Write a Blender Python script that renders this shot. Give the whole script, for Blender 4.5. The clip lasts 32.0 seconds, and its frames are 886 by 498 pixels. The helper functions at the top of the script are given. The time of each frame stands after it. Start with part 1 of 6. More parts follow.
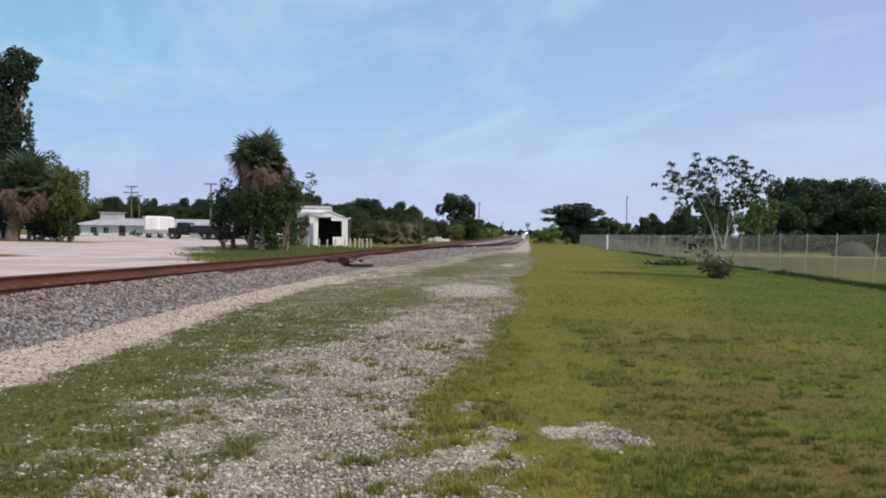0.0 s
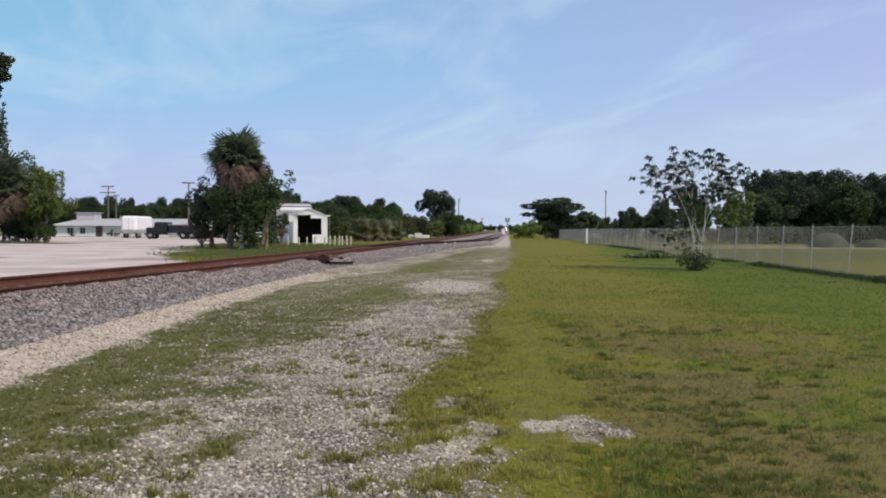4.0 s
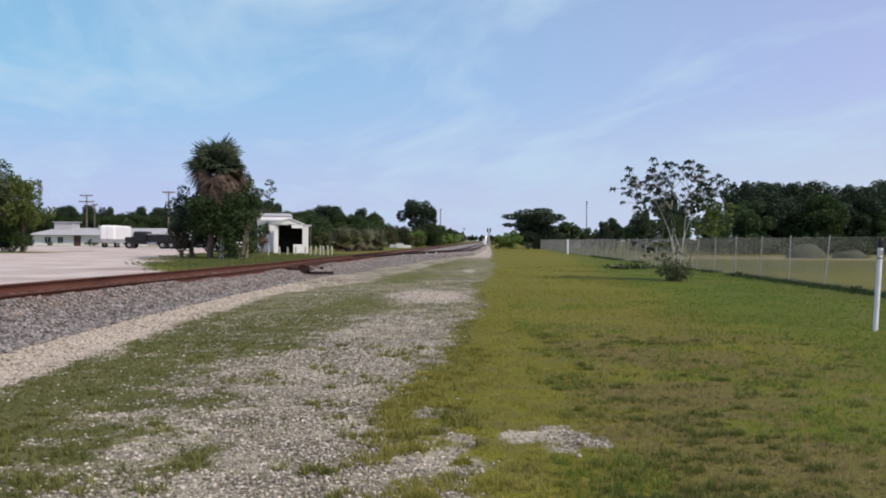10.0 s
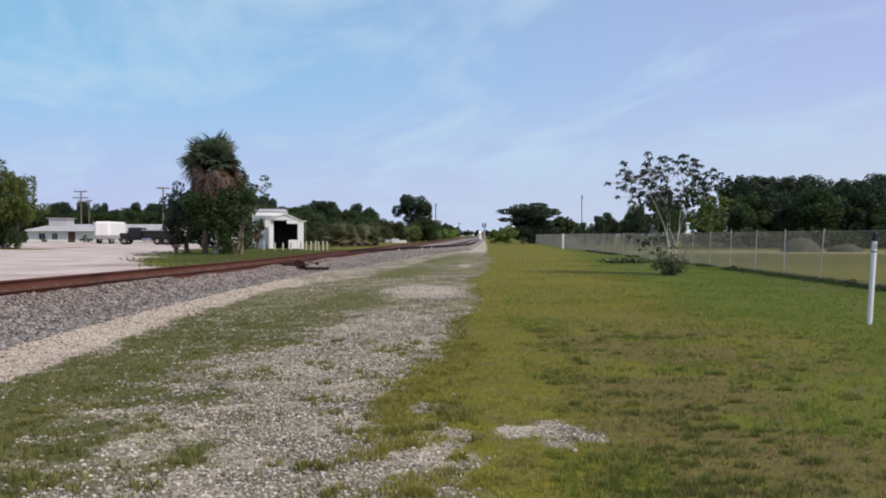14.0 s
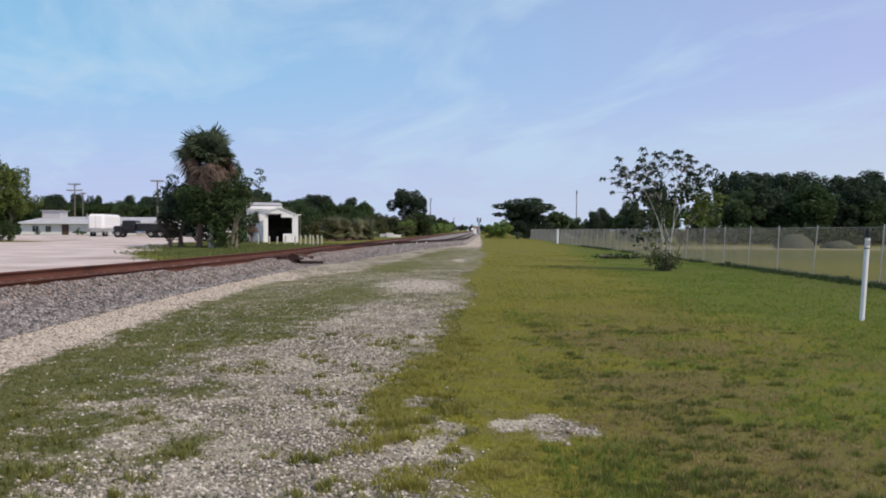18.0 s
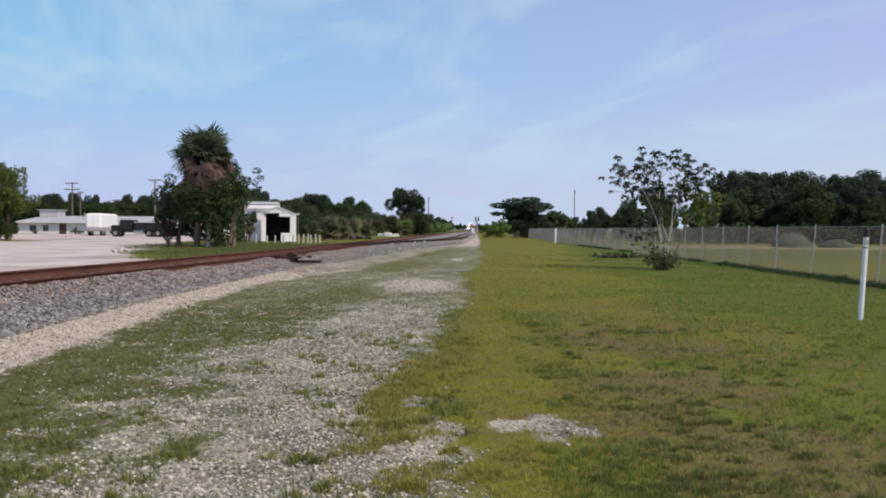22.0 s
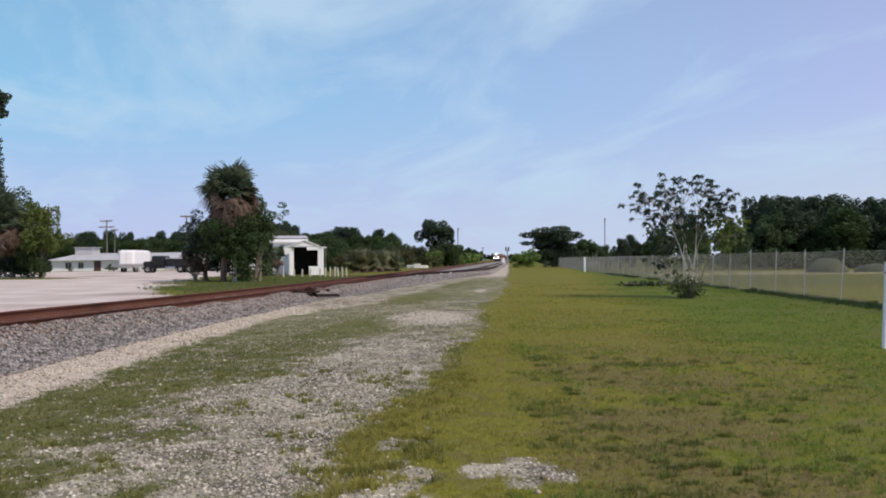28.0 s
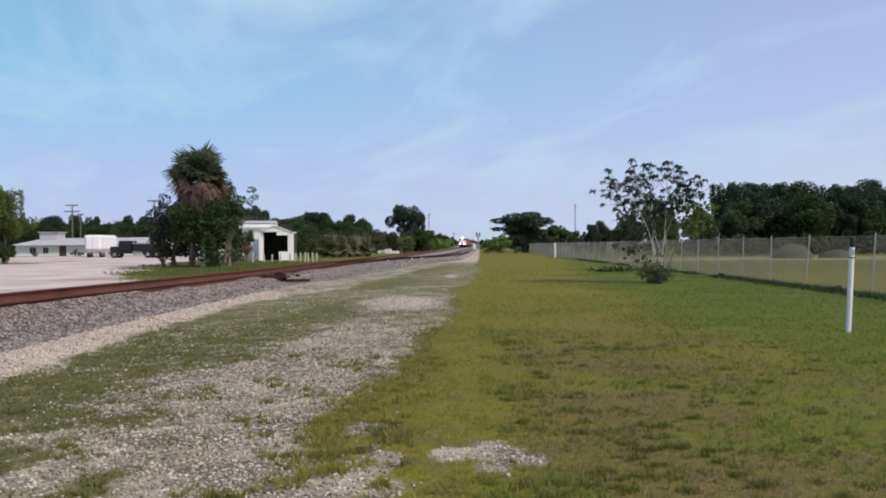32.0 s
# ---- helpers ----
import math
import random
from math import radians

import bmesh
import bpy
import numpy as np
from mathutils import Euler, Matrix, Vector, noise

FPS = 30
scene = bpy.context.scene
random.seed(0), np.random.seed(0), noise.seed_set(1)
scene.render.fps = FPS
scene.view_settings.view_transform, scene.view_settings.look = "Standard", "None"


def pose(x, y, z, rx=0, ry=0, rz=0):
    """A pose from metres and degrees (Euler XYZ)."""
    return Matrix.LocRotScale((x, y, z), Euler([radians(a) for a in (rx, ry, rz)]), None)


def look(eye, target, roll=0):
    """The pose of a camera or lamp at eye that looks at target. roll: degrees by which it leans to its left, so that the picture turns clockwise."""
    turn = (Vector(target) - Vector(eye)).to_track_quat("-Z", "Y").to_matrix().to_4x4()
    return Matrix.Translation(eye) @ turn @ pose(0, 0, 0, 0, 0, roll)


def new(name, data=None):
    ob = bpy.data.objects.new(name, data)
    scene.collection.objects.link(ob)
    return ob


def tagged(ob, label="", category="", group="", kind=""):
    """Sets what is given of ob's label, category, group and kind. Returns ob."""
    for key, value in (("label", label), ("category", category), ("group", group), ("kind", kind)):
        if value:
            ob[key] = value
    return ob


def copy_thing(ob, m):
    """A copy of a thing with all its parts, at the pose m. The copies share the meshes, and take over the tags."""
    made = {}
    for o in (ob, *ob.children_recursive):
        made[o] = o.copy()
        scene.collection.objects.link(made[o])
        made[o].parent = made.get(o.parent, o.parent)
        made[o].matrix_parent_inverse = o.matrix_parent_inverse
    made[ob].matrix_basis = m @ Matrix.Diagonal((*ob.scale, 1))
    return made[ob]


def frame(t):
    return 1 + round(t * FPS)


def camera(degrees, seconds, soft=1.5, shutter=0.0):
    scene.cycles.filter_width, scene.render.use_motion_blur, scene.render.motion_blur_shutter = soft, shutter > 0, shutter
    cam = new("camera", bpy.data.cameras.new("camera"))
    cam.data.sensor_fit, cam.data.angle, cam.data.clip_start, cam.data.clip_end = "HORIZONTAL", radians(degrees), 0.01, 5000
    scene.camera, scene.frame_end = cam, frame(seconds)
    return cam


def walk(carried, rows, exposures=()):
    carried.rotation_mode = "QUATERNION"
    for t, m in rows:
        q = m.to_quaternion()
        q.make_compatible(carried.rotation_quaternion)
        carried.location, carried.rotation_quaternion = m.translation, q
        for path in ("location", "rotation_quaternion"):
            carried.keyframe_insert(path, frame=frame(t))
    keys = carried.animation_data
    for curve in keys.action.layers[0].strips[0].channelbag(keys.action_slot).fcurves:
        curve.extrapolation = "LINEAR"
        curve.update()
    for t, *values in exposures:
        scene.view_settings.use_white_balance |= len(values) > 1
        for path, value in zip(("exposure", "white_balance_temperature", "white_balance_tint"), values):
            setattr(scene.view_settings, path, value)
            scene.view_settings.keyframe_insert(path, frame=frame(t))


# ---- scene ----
cam = camera(56.0, 32.0, 1.9)
PATH = [
    (0, (-0.038, -0.029, 1.656), (-0.236, 1.961, 1.619), 0.9),
    (0.5, (-0.038, -0.026, 1.652), (-0.233, 1.964, 1.61), 1.5),
    (1, (-0.042, -0.03, 1.646), (-0.23, 1.961, 1.6), 1.7),
    (1.5, (-0.043, -0.032, 1.65), (-0.232, 1.959, 1.628), 1.0),
    (2, (-0.044, -0.048, 1.653), (-0.22, 1.944, 1.629), 1.1),
    (2.5, (-0.03, -0.028, 1.648), (-0.186, 1.966, 1.61), 0.0),
    (4.5, (-0.022, -0.039, 1.657), (-0.172, 1.955, 1.609), 0.2),
    (5, (-0.01, -0.014, 1.647), (-0.164, 1.979, 1.596), -0.0),
    (5.5, (0.005, -0.01, 1.651), (-0.116, 1.986, 1.601), -0.5),
    (6, (0.02, 0.008, 1.645), (-0.077, 2.005, 1.586), -0.3),
    (6.5, (0.009, -0.002, 1.651), (-0.075, 1.996, 1.596), 0.2),
    (7, (0.0, -0.009, 1.646), (-0.091, 1.989, 1.617), 0.5),
    (7.5, (0.005, -0.015, 1.652), (-0.093, 1.982, 1.631), 0.1),
    (8, (0.001, -0.004, 1.647), (-0.093, 1.994, 1.619), 0.2),
    (8.5, (0.002, -0.001, 1.649), (-0.089, 1.997, 1.616), 0.1),
    (9, (0.005, -0.004, 1.651), (-0.088, 1.993, 1.624), 0.1),
    (9.5, (0.004, 0.001, 1.647), (-0.085, 1.999, 1.62), 0.3),
    (10, (-0.001, -0.001, 1.649), (-0.108, 1.996, 1.628), 0.3),
    (10.5, (0.0, -0.019, 1.645), (-0.115, 1.978, 1.627), 0.2),
    (11, (0.004, -0.023, 1.65), (-0.112, 1.974, 1.625), 0.1),
    (11.5, (0.006, -0.02, 1.649), (-0.105, 1.977, 1.609), 0.0),
    (12, (0.007, 0.008, 1.652), (-0.103, 2.004, 1.619), 0.3),
    (12.5, (0.0, -0.001, 1.65), (-0.106, 1.996, 1.628), 0.4),
    (13, (0.0, -0.004, 1.65), (-0.106, 1.993, 1.627), -0.0),
    (13.5, (0.0, -0.007, 1.652), (-0.1, 1.99, 1.619), 0.1),
    (14, (0.001, 0.004, 1.651), (-0.095, 2.001, 1.618), 0.1),
    (14.5, (-0.001, 0.0, 1.647), (-0.095, 1.997, 1.607), 0.4),
    (16.5, (-0.009, 0.001, 1.643), (-0.093, 1.999, 1.609), 0.5),
    (17, (-0.01, 0.005, 1.641), (-0.09, 2.003, 1.598), 0.6),
    (17.5, (-0.001, 0.021, 1.637), (-0.083, 2.019, 1.599), 0.6),
    (18, (0.0, -0.011, 1.648), (-0.083, 1.986, 1.602), 0.4),
    (18.5, (-0.004, -0.004, 1.646), (-0.102, 1.993, 1.602), 0.8),
    (19, (-0.002, 0.002, 1.639), (-0.097, 2.0, 1.599), 0.4),
    (19.5, (0.006, -0.03, 1.655), (-0.113, 1.967, 1.652), 0.0),
    (20, (-0.002, -0.031, 1.663), (-0.129, 1.965, 1.639), 0.3),
    (20.5, (-0.007, -0.017, 1.648), (-0.114, 1.98, 1.616), 0.3),
    (21, (-0.012, 0.011, 1.636), (-0.116, 2.007, 1.57), 0.0),
    (21.5, (-0.015, 0.01, 1.647), (-0.101, 2.007, 1.586), 0.2),
    (22, (-0.012, 0.014, 1.652), (-0.09, 2.012, 1.604), 0.4),
    (22.5, (-0.004, 0.03, 1.651), (-0.079, 2.029, 1.608), 0.1),
    (23, (-0.006, 0.019, 1.655), (-0.08, 2.017, 1.624), -0.0),
    (23.5, (-0.012, 0.013, 1.649), (-0.085, 2.012, 1.619), -0.1),
    (24, (-0.055, -0.004, 1.65), (-0.124, 1.995, 1.639), -0.7),
    (24.5, (-0.009, 0.051, 1.669), (-0.089, 2.049, 1.667), -1.3),
    (26.5, (0.455, 0.426, 1.656), (0.321, 2.422, 1.681), -0.2),
    (27, (0.498, 0.463, 1.641), (0.347, 2.457, 1.675), -0.3),
    (27.5, (0.509, 0.402, 1.666), (0.355, 2.395, 1.71), -0.7),
    (28, (0.505, 0.384, 1.672), (0.35, 2.377, 1.698), -0.6),
    (28.5, (0.513, 0.442, 1.651), (0.367, 2.437, 1.668), -0.8),
    (29, (0.513, 0.441, 1.654), (0.384, 2.437, 1.661), -0.4),
    (29.5, (0.516, 0.44, 1.653), (0.421, 2.438, 1.649), -0.2),
    (30, (0.515, 0.444, 1.65), (0.415, 2.441, 1.65), -0.2),
    (30.5, (0.51, 0.443, 1.65), (0.413, 2.441, 1.645), -0.2),
    (31, (0.509, 0.443, 1.646), (0.425, 2.441, 1.634), -0.3),
    (31.5, (0.506, 0.443, 1.648), (0.424, 2.442, 1.627), -0.1),
    (32, (0.509, 0.445, 1.649), (0.423, 2.443, 1.64), -0.5),
]
walk(cam, [(t, look(eye, target, roll)) for t, eye, target, roll in PATH])

# ---- world and sun ----
SUN_AZ, SUN_EL = 126.0, 44.0          # degrees clockwise from +y, degrees up

world = bpy.data.worlds.new("sky")
scene.world = world
world.use_nodes = True
wn, wl = world.node_tree.nodes, world.node_tree.links
wn.clear()
w_out = wn.new("ShaderNodeOutputWorld")
w_bg = wn.new("ShaderNodeBackground")
w_bg.inputs["Strength"].default_value = 0.105
w_sky = wn.new("ShaderNodeTexSky")
w_sky.sky_type = "NISHITA"
w_sky.sun_disc = False
w_sky.sun_elevation, w_sky.sun_rotation = radians(SUN_EL), radians(SUN_AZ)
w_sky.air_density, w_sky.dust_density, w_sky.ozone_density = 1.0, 0.1, 4.5
w_co = wn.new("ShaderNodeTexCoord")
w_sep = wn.new("ShaderNodeSeparateXYZ")
w_add = wn.new("ShaderNodeMath")
w_add.operation, w_add.inputs[1].default_value = "ADD", 0.12
w_div = wn.new("ShaderNodeVectorMath")
w_div.operation = "DIVIDE"
w_cmb = wn.new("ShaderNodeCombineXYZ")
w_map = wn.new("ShaderNodeMapping")
w_map.vector_type = "TEXTURE"
w_map.inputs["Location"].default_value = (0.6, 0.35, 0)
w_map.inputs["Rotation"].default_value = (0, 0, radians(24))
w_map.inputs["Scale"].default_value = (0.9, 1.9, 1.0)
w_noise = wn.new("ShaderNodeTexNoise")
w_noise.inputs["Scale"].default_value = 1.5
w_noise.inputs["Detail"].default_value = 8.0
w_noise.inputs["Roughness"].default_value = 0.58
w_noise.inputs["Distortion"].default_value = 0.5
w_ramp = wn.new("ShaderNodeMapRange")
w_ramp.inputs["From Min"].default_value, w_ramp.inputs["From Max"].default_value = 0.46, 0.70
w_ramp.inputs["To Min"].default_value, w_ramp.inputs["To Max"].default_value = 0.0, 0.75
w_mix = wn.new("ShaderNodeMix")
w_mix.data_type = "RGBA"
w_dot = wn.new("ShaderNodeVectorMath")
w_dot.operation = "DOT_PRODUCT"
w_dot.inputs[1].default_value = (math.sin(radians(SUN_AZ)), math.cos(radians(SUN_AZ)), 0)
w_side = wn.new("ShaderNodeMapRange")
w_side.inputs["From Min"].default_value, w_side.inputs["From Max"].default_value = -0.95, -0.1
w_tone = wn.new("ShaderNodeMix")
w_tone.data_type = "RGBA"
w_tone.inputs["A"].default_value, w_tone.inputs["B"].default_value = (2.65, 5.55, 8.05, 1), (4.95, 5.35, 8.6, 1)
w_low = wn.new("ShaderNodeMix")
w_low.data_type = "RGBA"
w_low.inputs["A"].default_value, w_low.inputs["B"].default_value = (4.4, 5.05, 8.0, 1), (5.6, 6.45, 7.8, 1)
w_lift = wn.new("ShaderNodeMapRange")
w_lift.interpolation_type = "SMOOTHSTEP"
w_lift.inputs["From Min"].default_value, w_lift.inputs["From Max"].default_value = 0.03, 0.2
w_veil = wn.new("ShaderNodeMix")
w_veil.data_type = "RGBA"
w_cloud = wn.new("ShaderNodeMix")
w_cloud.data_type = "RGBA"
w_cloud.inputs["B"].default_value = (5.0, 6.6, 8.2, 1)
wl.new(w_co.outputs["Generated"], w_dot.inputs[0])
wl.new(w_dot.outputs["Value"], w_side.inputs["Value"])
wl.new(w_side.outputs[0], w_tone.inputs["Factor"])
wl.new(w_side.outputs[0], w_low.inputs["Factor"])
wl.new(w_sep.outputs["Z"], w_lift.inputs["Value"])
wl.new(w_lift.outputs[0], w_veil.inputs["Factor"])
wl.new(w_low.outputs["Result"], w_veil.inputs["A"])
wl.new(w_tone.outputs["Result"], w_veil.inputs["B"])
wl.new(w_veil.outputs["Result"], w_mix.inputs["B"])
wl.new(w_co.outputs["Generated"], w_sep.inputs[0])
wl.new(w_sep.outputs["Z"], w_add.inputs[0])
wl.new(w_add.outputs[0], w_cmb.inputs[0])
wl.new(w_add.outputs[0], w_cmb.inputs[1])
wl.new(w_add.outputs[0], w_cmb.inputs[2])
wl.new(w_co.outputs["Generated"], w_div.inputs[0])
wl.new(w_cmb.outputs[0], w_div.inputs[1])
wl.new(w_div.outputs[0], w_map.inputs["Vector"])
wl.new(w_map.outputs[0], w_noise.inputs["Vector"])
wl.new(w_noise.outputs["Fac"], w_ramp.inputs["Value"])
w_haze = wn.new("ShaderNodeMapRange")
w_haze.interpolation_type = "SMOOTHSTEP"
w_haze.inputs["From Min"].default_value, w_haze.inputs["From Max"].default_value = 0.0, 0.75
w_haze.inputs["To Min"].default_value, w_haze.inputs["To Max"].default_value = 0.9, 0.15
wl.new(w_sep.outputs["Z"], w_haze.inputs["Value"])
wl.new(w_haze.outputs[0], w_mix.inputs["Factor"])
wl.new(w_ramp.outputs[0], w_cloud.inputs["Factor"])
wl.new(w_mix.outputs["Result"], w_cloud.inputs["A"])
wl.new(w_sky.outputs[0], w_mix.inputs["A"])
wl.new(w_cloud.outputs["Result"], w_bg.inputs["Color"])
wl.new(w_bg.outputs[0], w_out.inputs[0])

sun = new("sun", bpy.data.lights.new("sun", "SUN"))
sun.data.energy, sun.data.angle, sun.data.color = 3.0, radians(0.8), (1.0, 0.88, 0.74)
sun_from = Vector((math.sin(radians(SUN_AZ)) * math.cos(radians(SUN_EL)), math.cos(radians(SUN_AZ)) * math.cos(radians(SUN_EL)), math.sin(radians(SUN_EL))))
sun.matrix_world = look(sun_from * 60, (0, 0, 0))


# ---- materials ----
def mat(name, c1, c2, rough=0.8, scale=3.0, fine=40.0, bump=0.3, metal=0.0, island=0.0, through_light=0.0, spot=None):
    """Two colours mixed by coarse and fine noise; island: brightness spread piece by piece; spot: (colour, threshold) of stains."""
    m = bpy.data.materials.new(name)
    m.use_nodes = True
    n, l = m.node_tree.nodes, m.node_tree.links
    b = n["Principled BSDF"]
    co = n.new("ShaderNodeTexCoord")
    a1, a2 = n.new("ShaderNodeTexNoise"), n.new("ShaderNodeTexNoise")
    a1.inputs["Scale"].default_value, a2.inputs["Scale"].default_value = scale, fine
    a1.inputs["Detail"].default_value, a2.inputs["Detail"].default_value = 4, 3
    mixf = n.new("ShaderNodeMath")
    mixf.operation = "ADD"
    half = n.new("ShaderNodeMapRange")
    half.inputs["From Min"].default_value, half.inputs["From Max"].default_value = 0.7, 1.3
    for a in (a1, a2):
        l.new(co.outputs["Object"], a.inputs["Vector"])
    l.new(a1.outputs["Fac"], mixf.inputs[0])
    l.new(a2.outputs["Fac"], mixf.inputs[1])
    l.new(mixf.outputs[0], half.inputs["Value"])
    mx = n.new("ShaderNodeMix")
    mx.data_type = "RGBA"
    mx.inputs["A"].default_value, mx.inputs["B"].default_value = (*c1, 1), (*c2, 1)
    l.new(half.outputs[0], mx.inputs["Factor"])
    col = mx.outputs["Result"]
    if spot:
        a3 = n.new("ShaderNodeTexNoise")
        a3.inputs["Scale"].default_value, a3.inputs["Detail"].default_value = scale * 0.6, 6
        l.new(co.outputs["Object"], a3.inputs["Vector"])
        r3 = n.new("ShaderNodeMapRange")
        r3.inputs["From Min"].default_value, r3.inputs["From Max"].default_value = spot[1], spot[1] + 0.12
        l.new(a3.outputs["Fac"], r3.inputs["Value"])
        m3 = n.new("ShaderNodeMix")
        m3.data_type = "RGBA"
        m3.inputs["B"].default_value = (*spot[0], 1)
        l.new(r3.outputs[0], m3.inputs["Factor"])
        l.new(col, m3.inputs["A"])
        col = m3.outputs["Result"]
    if island:
        geo = n.new("ShaderNodeNewGeometry")
        r = n.new("ShaderNodeMapRange")
        r.inputs["To Min"].default_value, r.inputs["To Max"].default_value = 1 - island, 1 + island
        l.new(geo.outputs["Random Per Island"], r.inputs["Value"])
        hsv = n.new("ShaderNodeHueSaturation")
        l.new(r.outputs[0], hsv.inputs["Value"])
        l.new(col, hsv.inputs["Color"])
        col = hsv.outputs[0]
    l.new(col, b.inputs["Base Color"])
    b.inputs["Roughness"].default_value, b.inputs["Metallic"].default_value = rough, metal
    b.inputs["Specular IOR Level"].default_value = 0.3
    if bump:
        bp = n.new("ShaderNodeBump")
        bp.inputs["Strength"].default_value, bp.inputs["Distance"].default_value = bump, 0.02
        l.new(a2.outputs["Fac"], bp.inputs["Height"])
        l.new(bp.outputs[0], b.inputs["Normal"])
    if through_light:
        tr = n.new("ShaderNodeBsdfTranslucent")
        l.new(col, tr.inputs["Color"])
        ms = n.new("ShaderNodeMixShader")
        ms.inputs[0].default_value = through_light
        l.new(b.outputs[0], ms.inputs[1])
        l.new(tr.outputs[0], ms.inputs[2])
        l.new(ms.outputs[0], n["Material Output"].inputs["Surface"])
    return m


def glow(name, colour, strength):
    m = bpy.data.materials.new(name)
    m.use_nodes = True
    b = m.node_tree.nodes["Principled BSDF"]
    b.inputs["Base Color"].default_value = (*colour, 1)
    b.inputs["Emission Color"].default_value = (*colour, 1)
    b.inputs["Emission Strength"].default_value = strength
    return m


def leaf(name, c1, c2, t=0.35, spread=0.45):
    return mat(name, c1, c2, 0.6, 0.35, 3.0, 0, island=spread * 0.65, through_light=t)


M_LEAF = leaf("leaf_oak", (0.036, 0.064, 0.021), (0.070, 0.108, 0.034), 0.3)
M_LEAF_DEEP = leaf("leaf_deep", (0.034, 0.055, 0.034), (0.062, 0.090, 0.048), 0.25, 0.3)
M_LEAF_BROWN = leaf("leaf_brown", (0.060, 0.048, 0.034), (0.105, 0.082, 0.055), 0.25)
M_LEAF_DARK = leaf("leaf_dark", (0.050, 0.084, 0.036), (0.098, 0.140, 0.056))
M_LEAF_UMBER = leaf("leaf_umber", (0.078, 0.092, 0.048), (0.134, 0.140, 0.072))
M_LEAF_YELLOW = leaf("leaf_sunny", (0.085, 0.122, 0.030), (0.172, 0.205, 0.055))
M_LEAF_BRIGHT = leaf("leaf_bright", (0.15, 0.235, 0.06), (0.24, 0.325, 0.09), 0.42)
M_LEAF_GLOSS = leaf("leaf_dark_gloss", (0.012, 0.022, 0.016), (0.024, 0.040, 0.022), 0.15)
M_FROND = leaf("palm_frond", (0.062, 0.086, 0.05), (0.118, 0.148, 0.085), 0.35)
M_LEAF_GREY = leaf("leaf_greygreen", (0.07, 0.092, 0.038), (0.125, 0.15, 0.068))
M_LEAF_OLIVE = leaf("leaf_olive", (0.07, 0.075, 0.026), (0.125, 0.115, 0.045))
M_FROND_DEAD = leaf("dead_frond", (0.115, 0.076, 0.058), (0.21, 0.148, 0.112), 0.25)
M_FROND_PALE = leaf("palmetto_frond", (0.13, 0.135, 0.07), (0.23, 0.225, 0.12), 0.35)
M_GRASS = leaf("grass_blade", (0.290, 0.268, 0.052), (0.440, 0.385, 0.105), 0.5, 0.35)
M_GRASS_GREEN = leaf("grass_green", (0.142, 0.222, 0.034), (0.232, 0.285, 0.060), 0.45, 0.35)
M_GRASS_DARK = leaf("weed_blade", (0.118, 0.138, 0.038), (0.205, 0.204, 0.068), 0.45, 0.4)
M_CLUMP = leaf("clump_blade", (0.125, 0.150, 0.036), (0.245, 0.255, 0.066), 0.5, 0.6)
M_TUFT = leaf("tuft_blade", (0.175, 0.180, 0.045), (0.295, 0.280, 0.082), 0.45, 0.45)
M_VERGE = leaf("verge_blade", (0.125, 0.160, 0.045), (0.205, 0.215, 0.075), 0.4, 0.4)
M_THATCH = leaf("dry_thatch", (0.235, 0.180, 0.082), (0.385, 0.300, 0.148), 0.3, 0.5)
M_STONE_RUSTY = mat("rusty_ballast", (0.19, 0.137, 0.115), (0.34, 0.268, 0.228), 0.9, 3.0, 30, 0.3, island=0.5)
M_BARK = mat("bark_grey", (0.16, 0.13, 0.10), (0.28, 0.24, 0.19), 0.9, 2.0, 30, 0.8)
M_BARK_PALE = mat("bark_pale", (0.42, 0.40, 0.34), (0.60, 0.57, 0.50), 0.85, 3.0, 30, 0.4)
M_BARK_PALM = mat("bark_palm", (0.115, 0.078, 0.06), (0.21, 0.15, 0.12), 0.95, 2.0, 24, 1.0)
M_RUST = mat("rail_rust", (0.098, 0.034, 0.021), (0.152, 0.060, 0.040), 0.85, 1.2, 40, 0.4, spot=((0.06, 0.024, 0.017), 0.6))
M_TIE = mat("tie_timber", (0.045, 0.03, 0.024), (0.11, 0.075, 0.06), 0.9, 3.0, 40, 0.8)
M_RUST_DARK = mat("rail_dark_rust", (0.026, 0.012, 0.009), (0.05, 0.022, 0.016), 0.85, 1.2, 40, 0.4)
M_TIE_DARK = mat("tie_tarred", (0.022, 0.015, 0.013), (0.05, 0.034, 0.028), 0.9, 3.0, 40, 0.8)
M_STONE = mat("ballast_stone", (0.148, 0.132, 0.127), (0.32, 0.288, 0.270), 0.85, 3.0, 30, 0.3, island=0.65)
M_GRAVEL = mat("limestone_gravel", (0.265, 0.235, 0.195), (0.56, 0.50, 0.425), 0.85, 3.0, 30, 0.3, island=0.7)
M_GALV = mat("galvanised_steel", (0.36, 0.36, 0.355), (0.49, 0.49, 0.48), 0.55, 2.0, 30, 0.1, metal=0.3)
M_WIRE = mat("galvanised_wire", (0.23, 0.225, 0.20), (0.33, 0.322, 0.295), 0.7, 1.0, 10, 0, metal=0.2)
M_WHITE = mat("white_paint", (0.82, 0.81, 0.80), (0.90, 0.89, 0.88), 0.6, 0.7, 12, 0.15, spot=((0.62, 0.59, 0.55), 0.66))
M_WHITE_POLE = mat("white_plastic", (0.72, 0.72, 0.74), (0.84, 0.84, 0.85), 0.45, 3, 20, 0.05, spot=((0.5, 0.48, 0.44), 0.66))
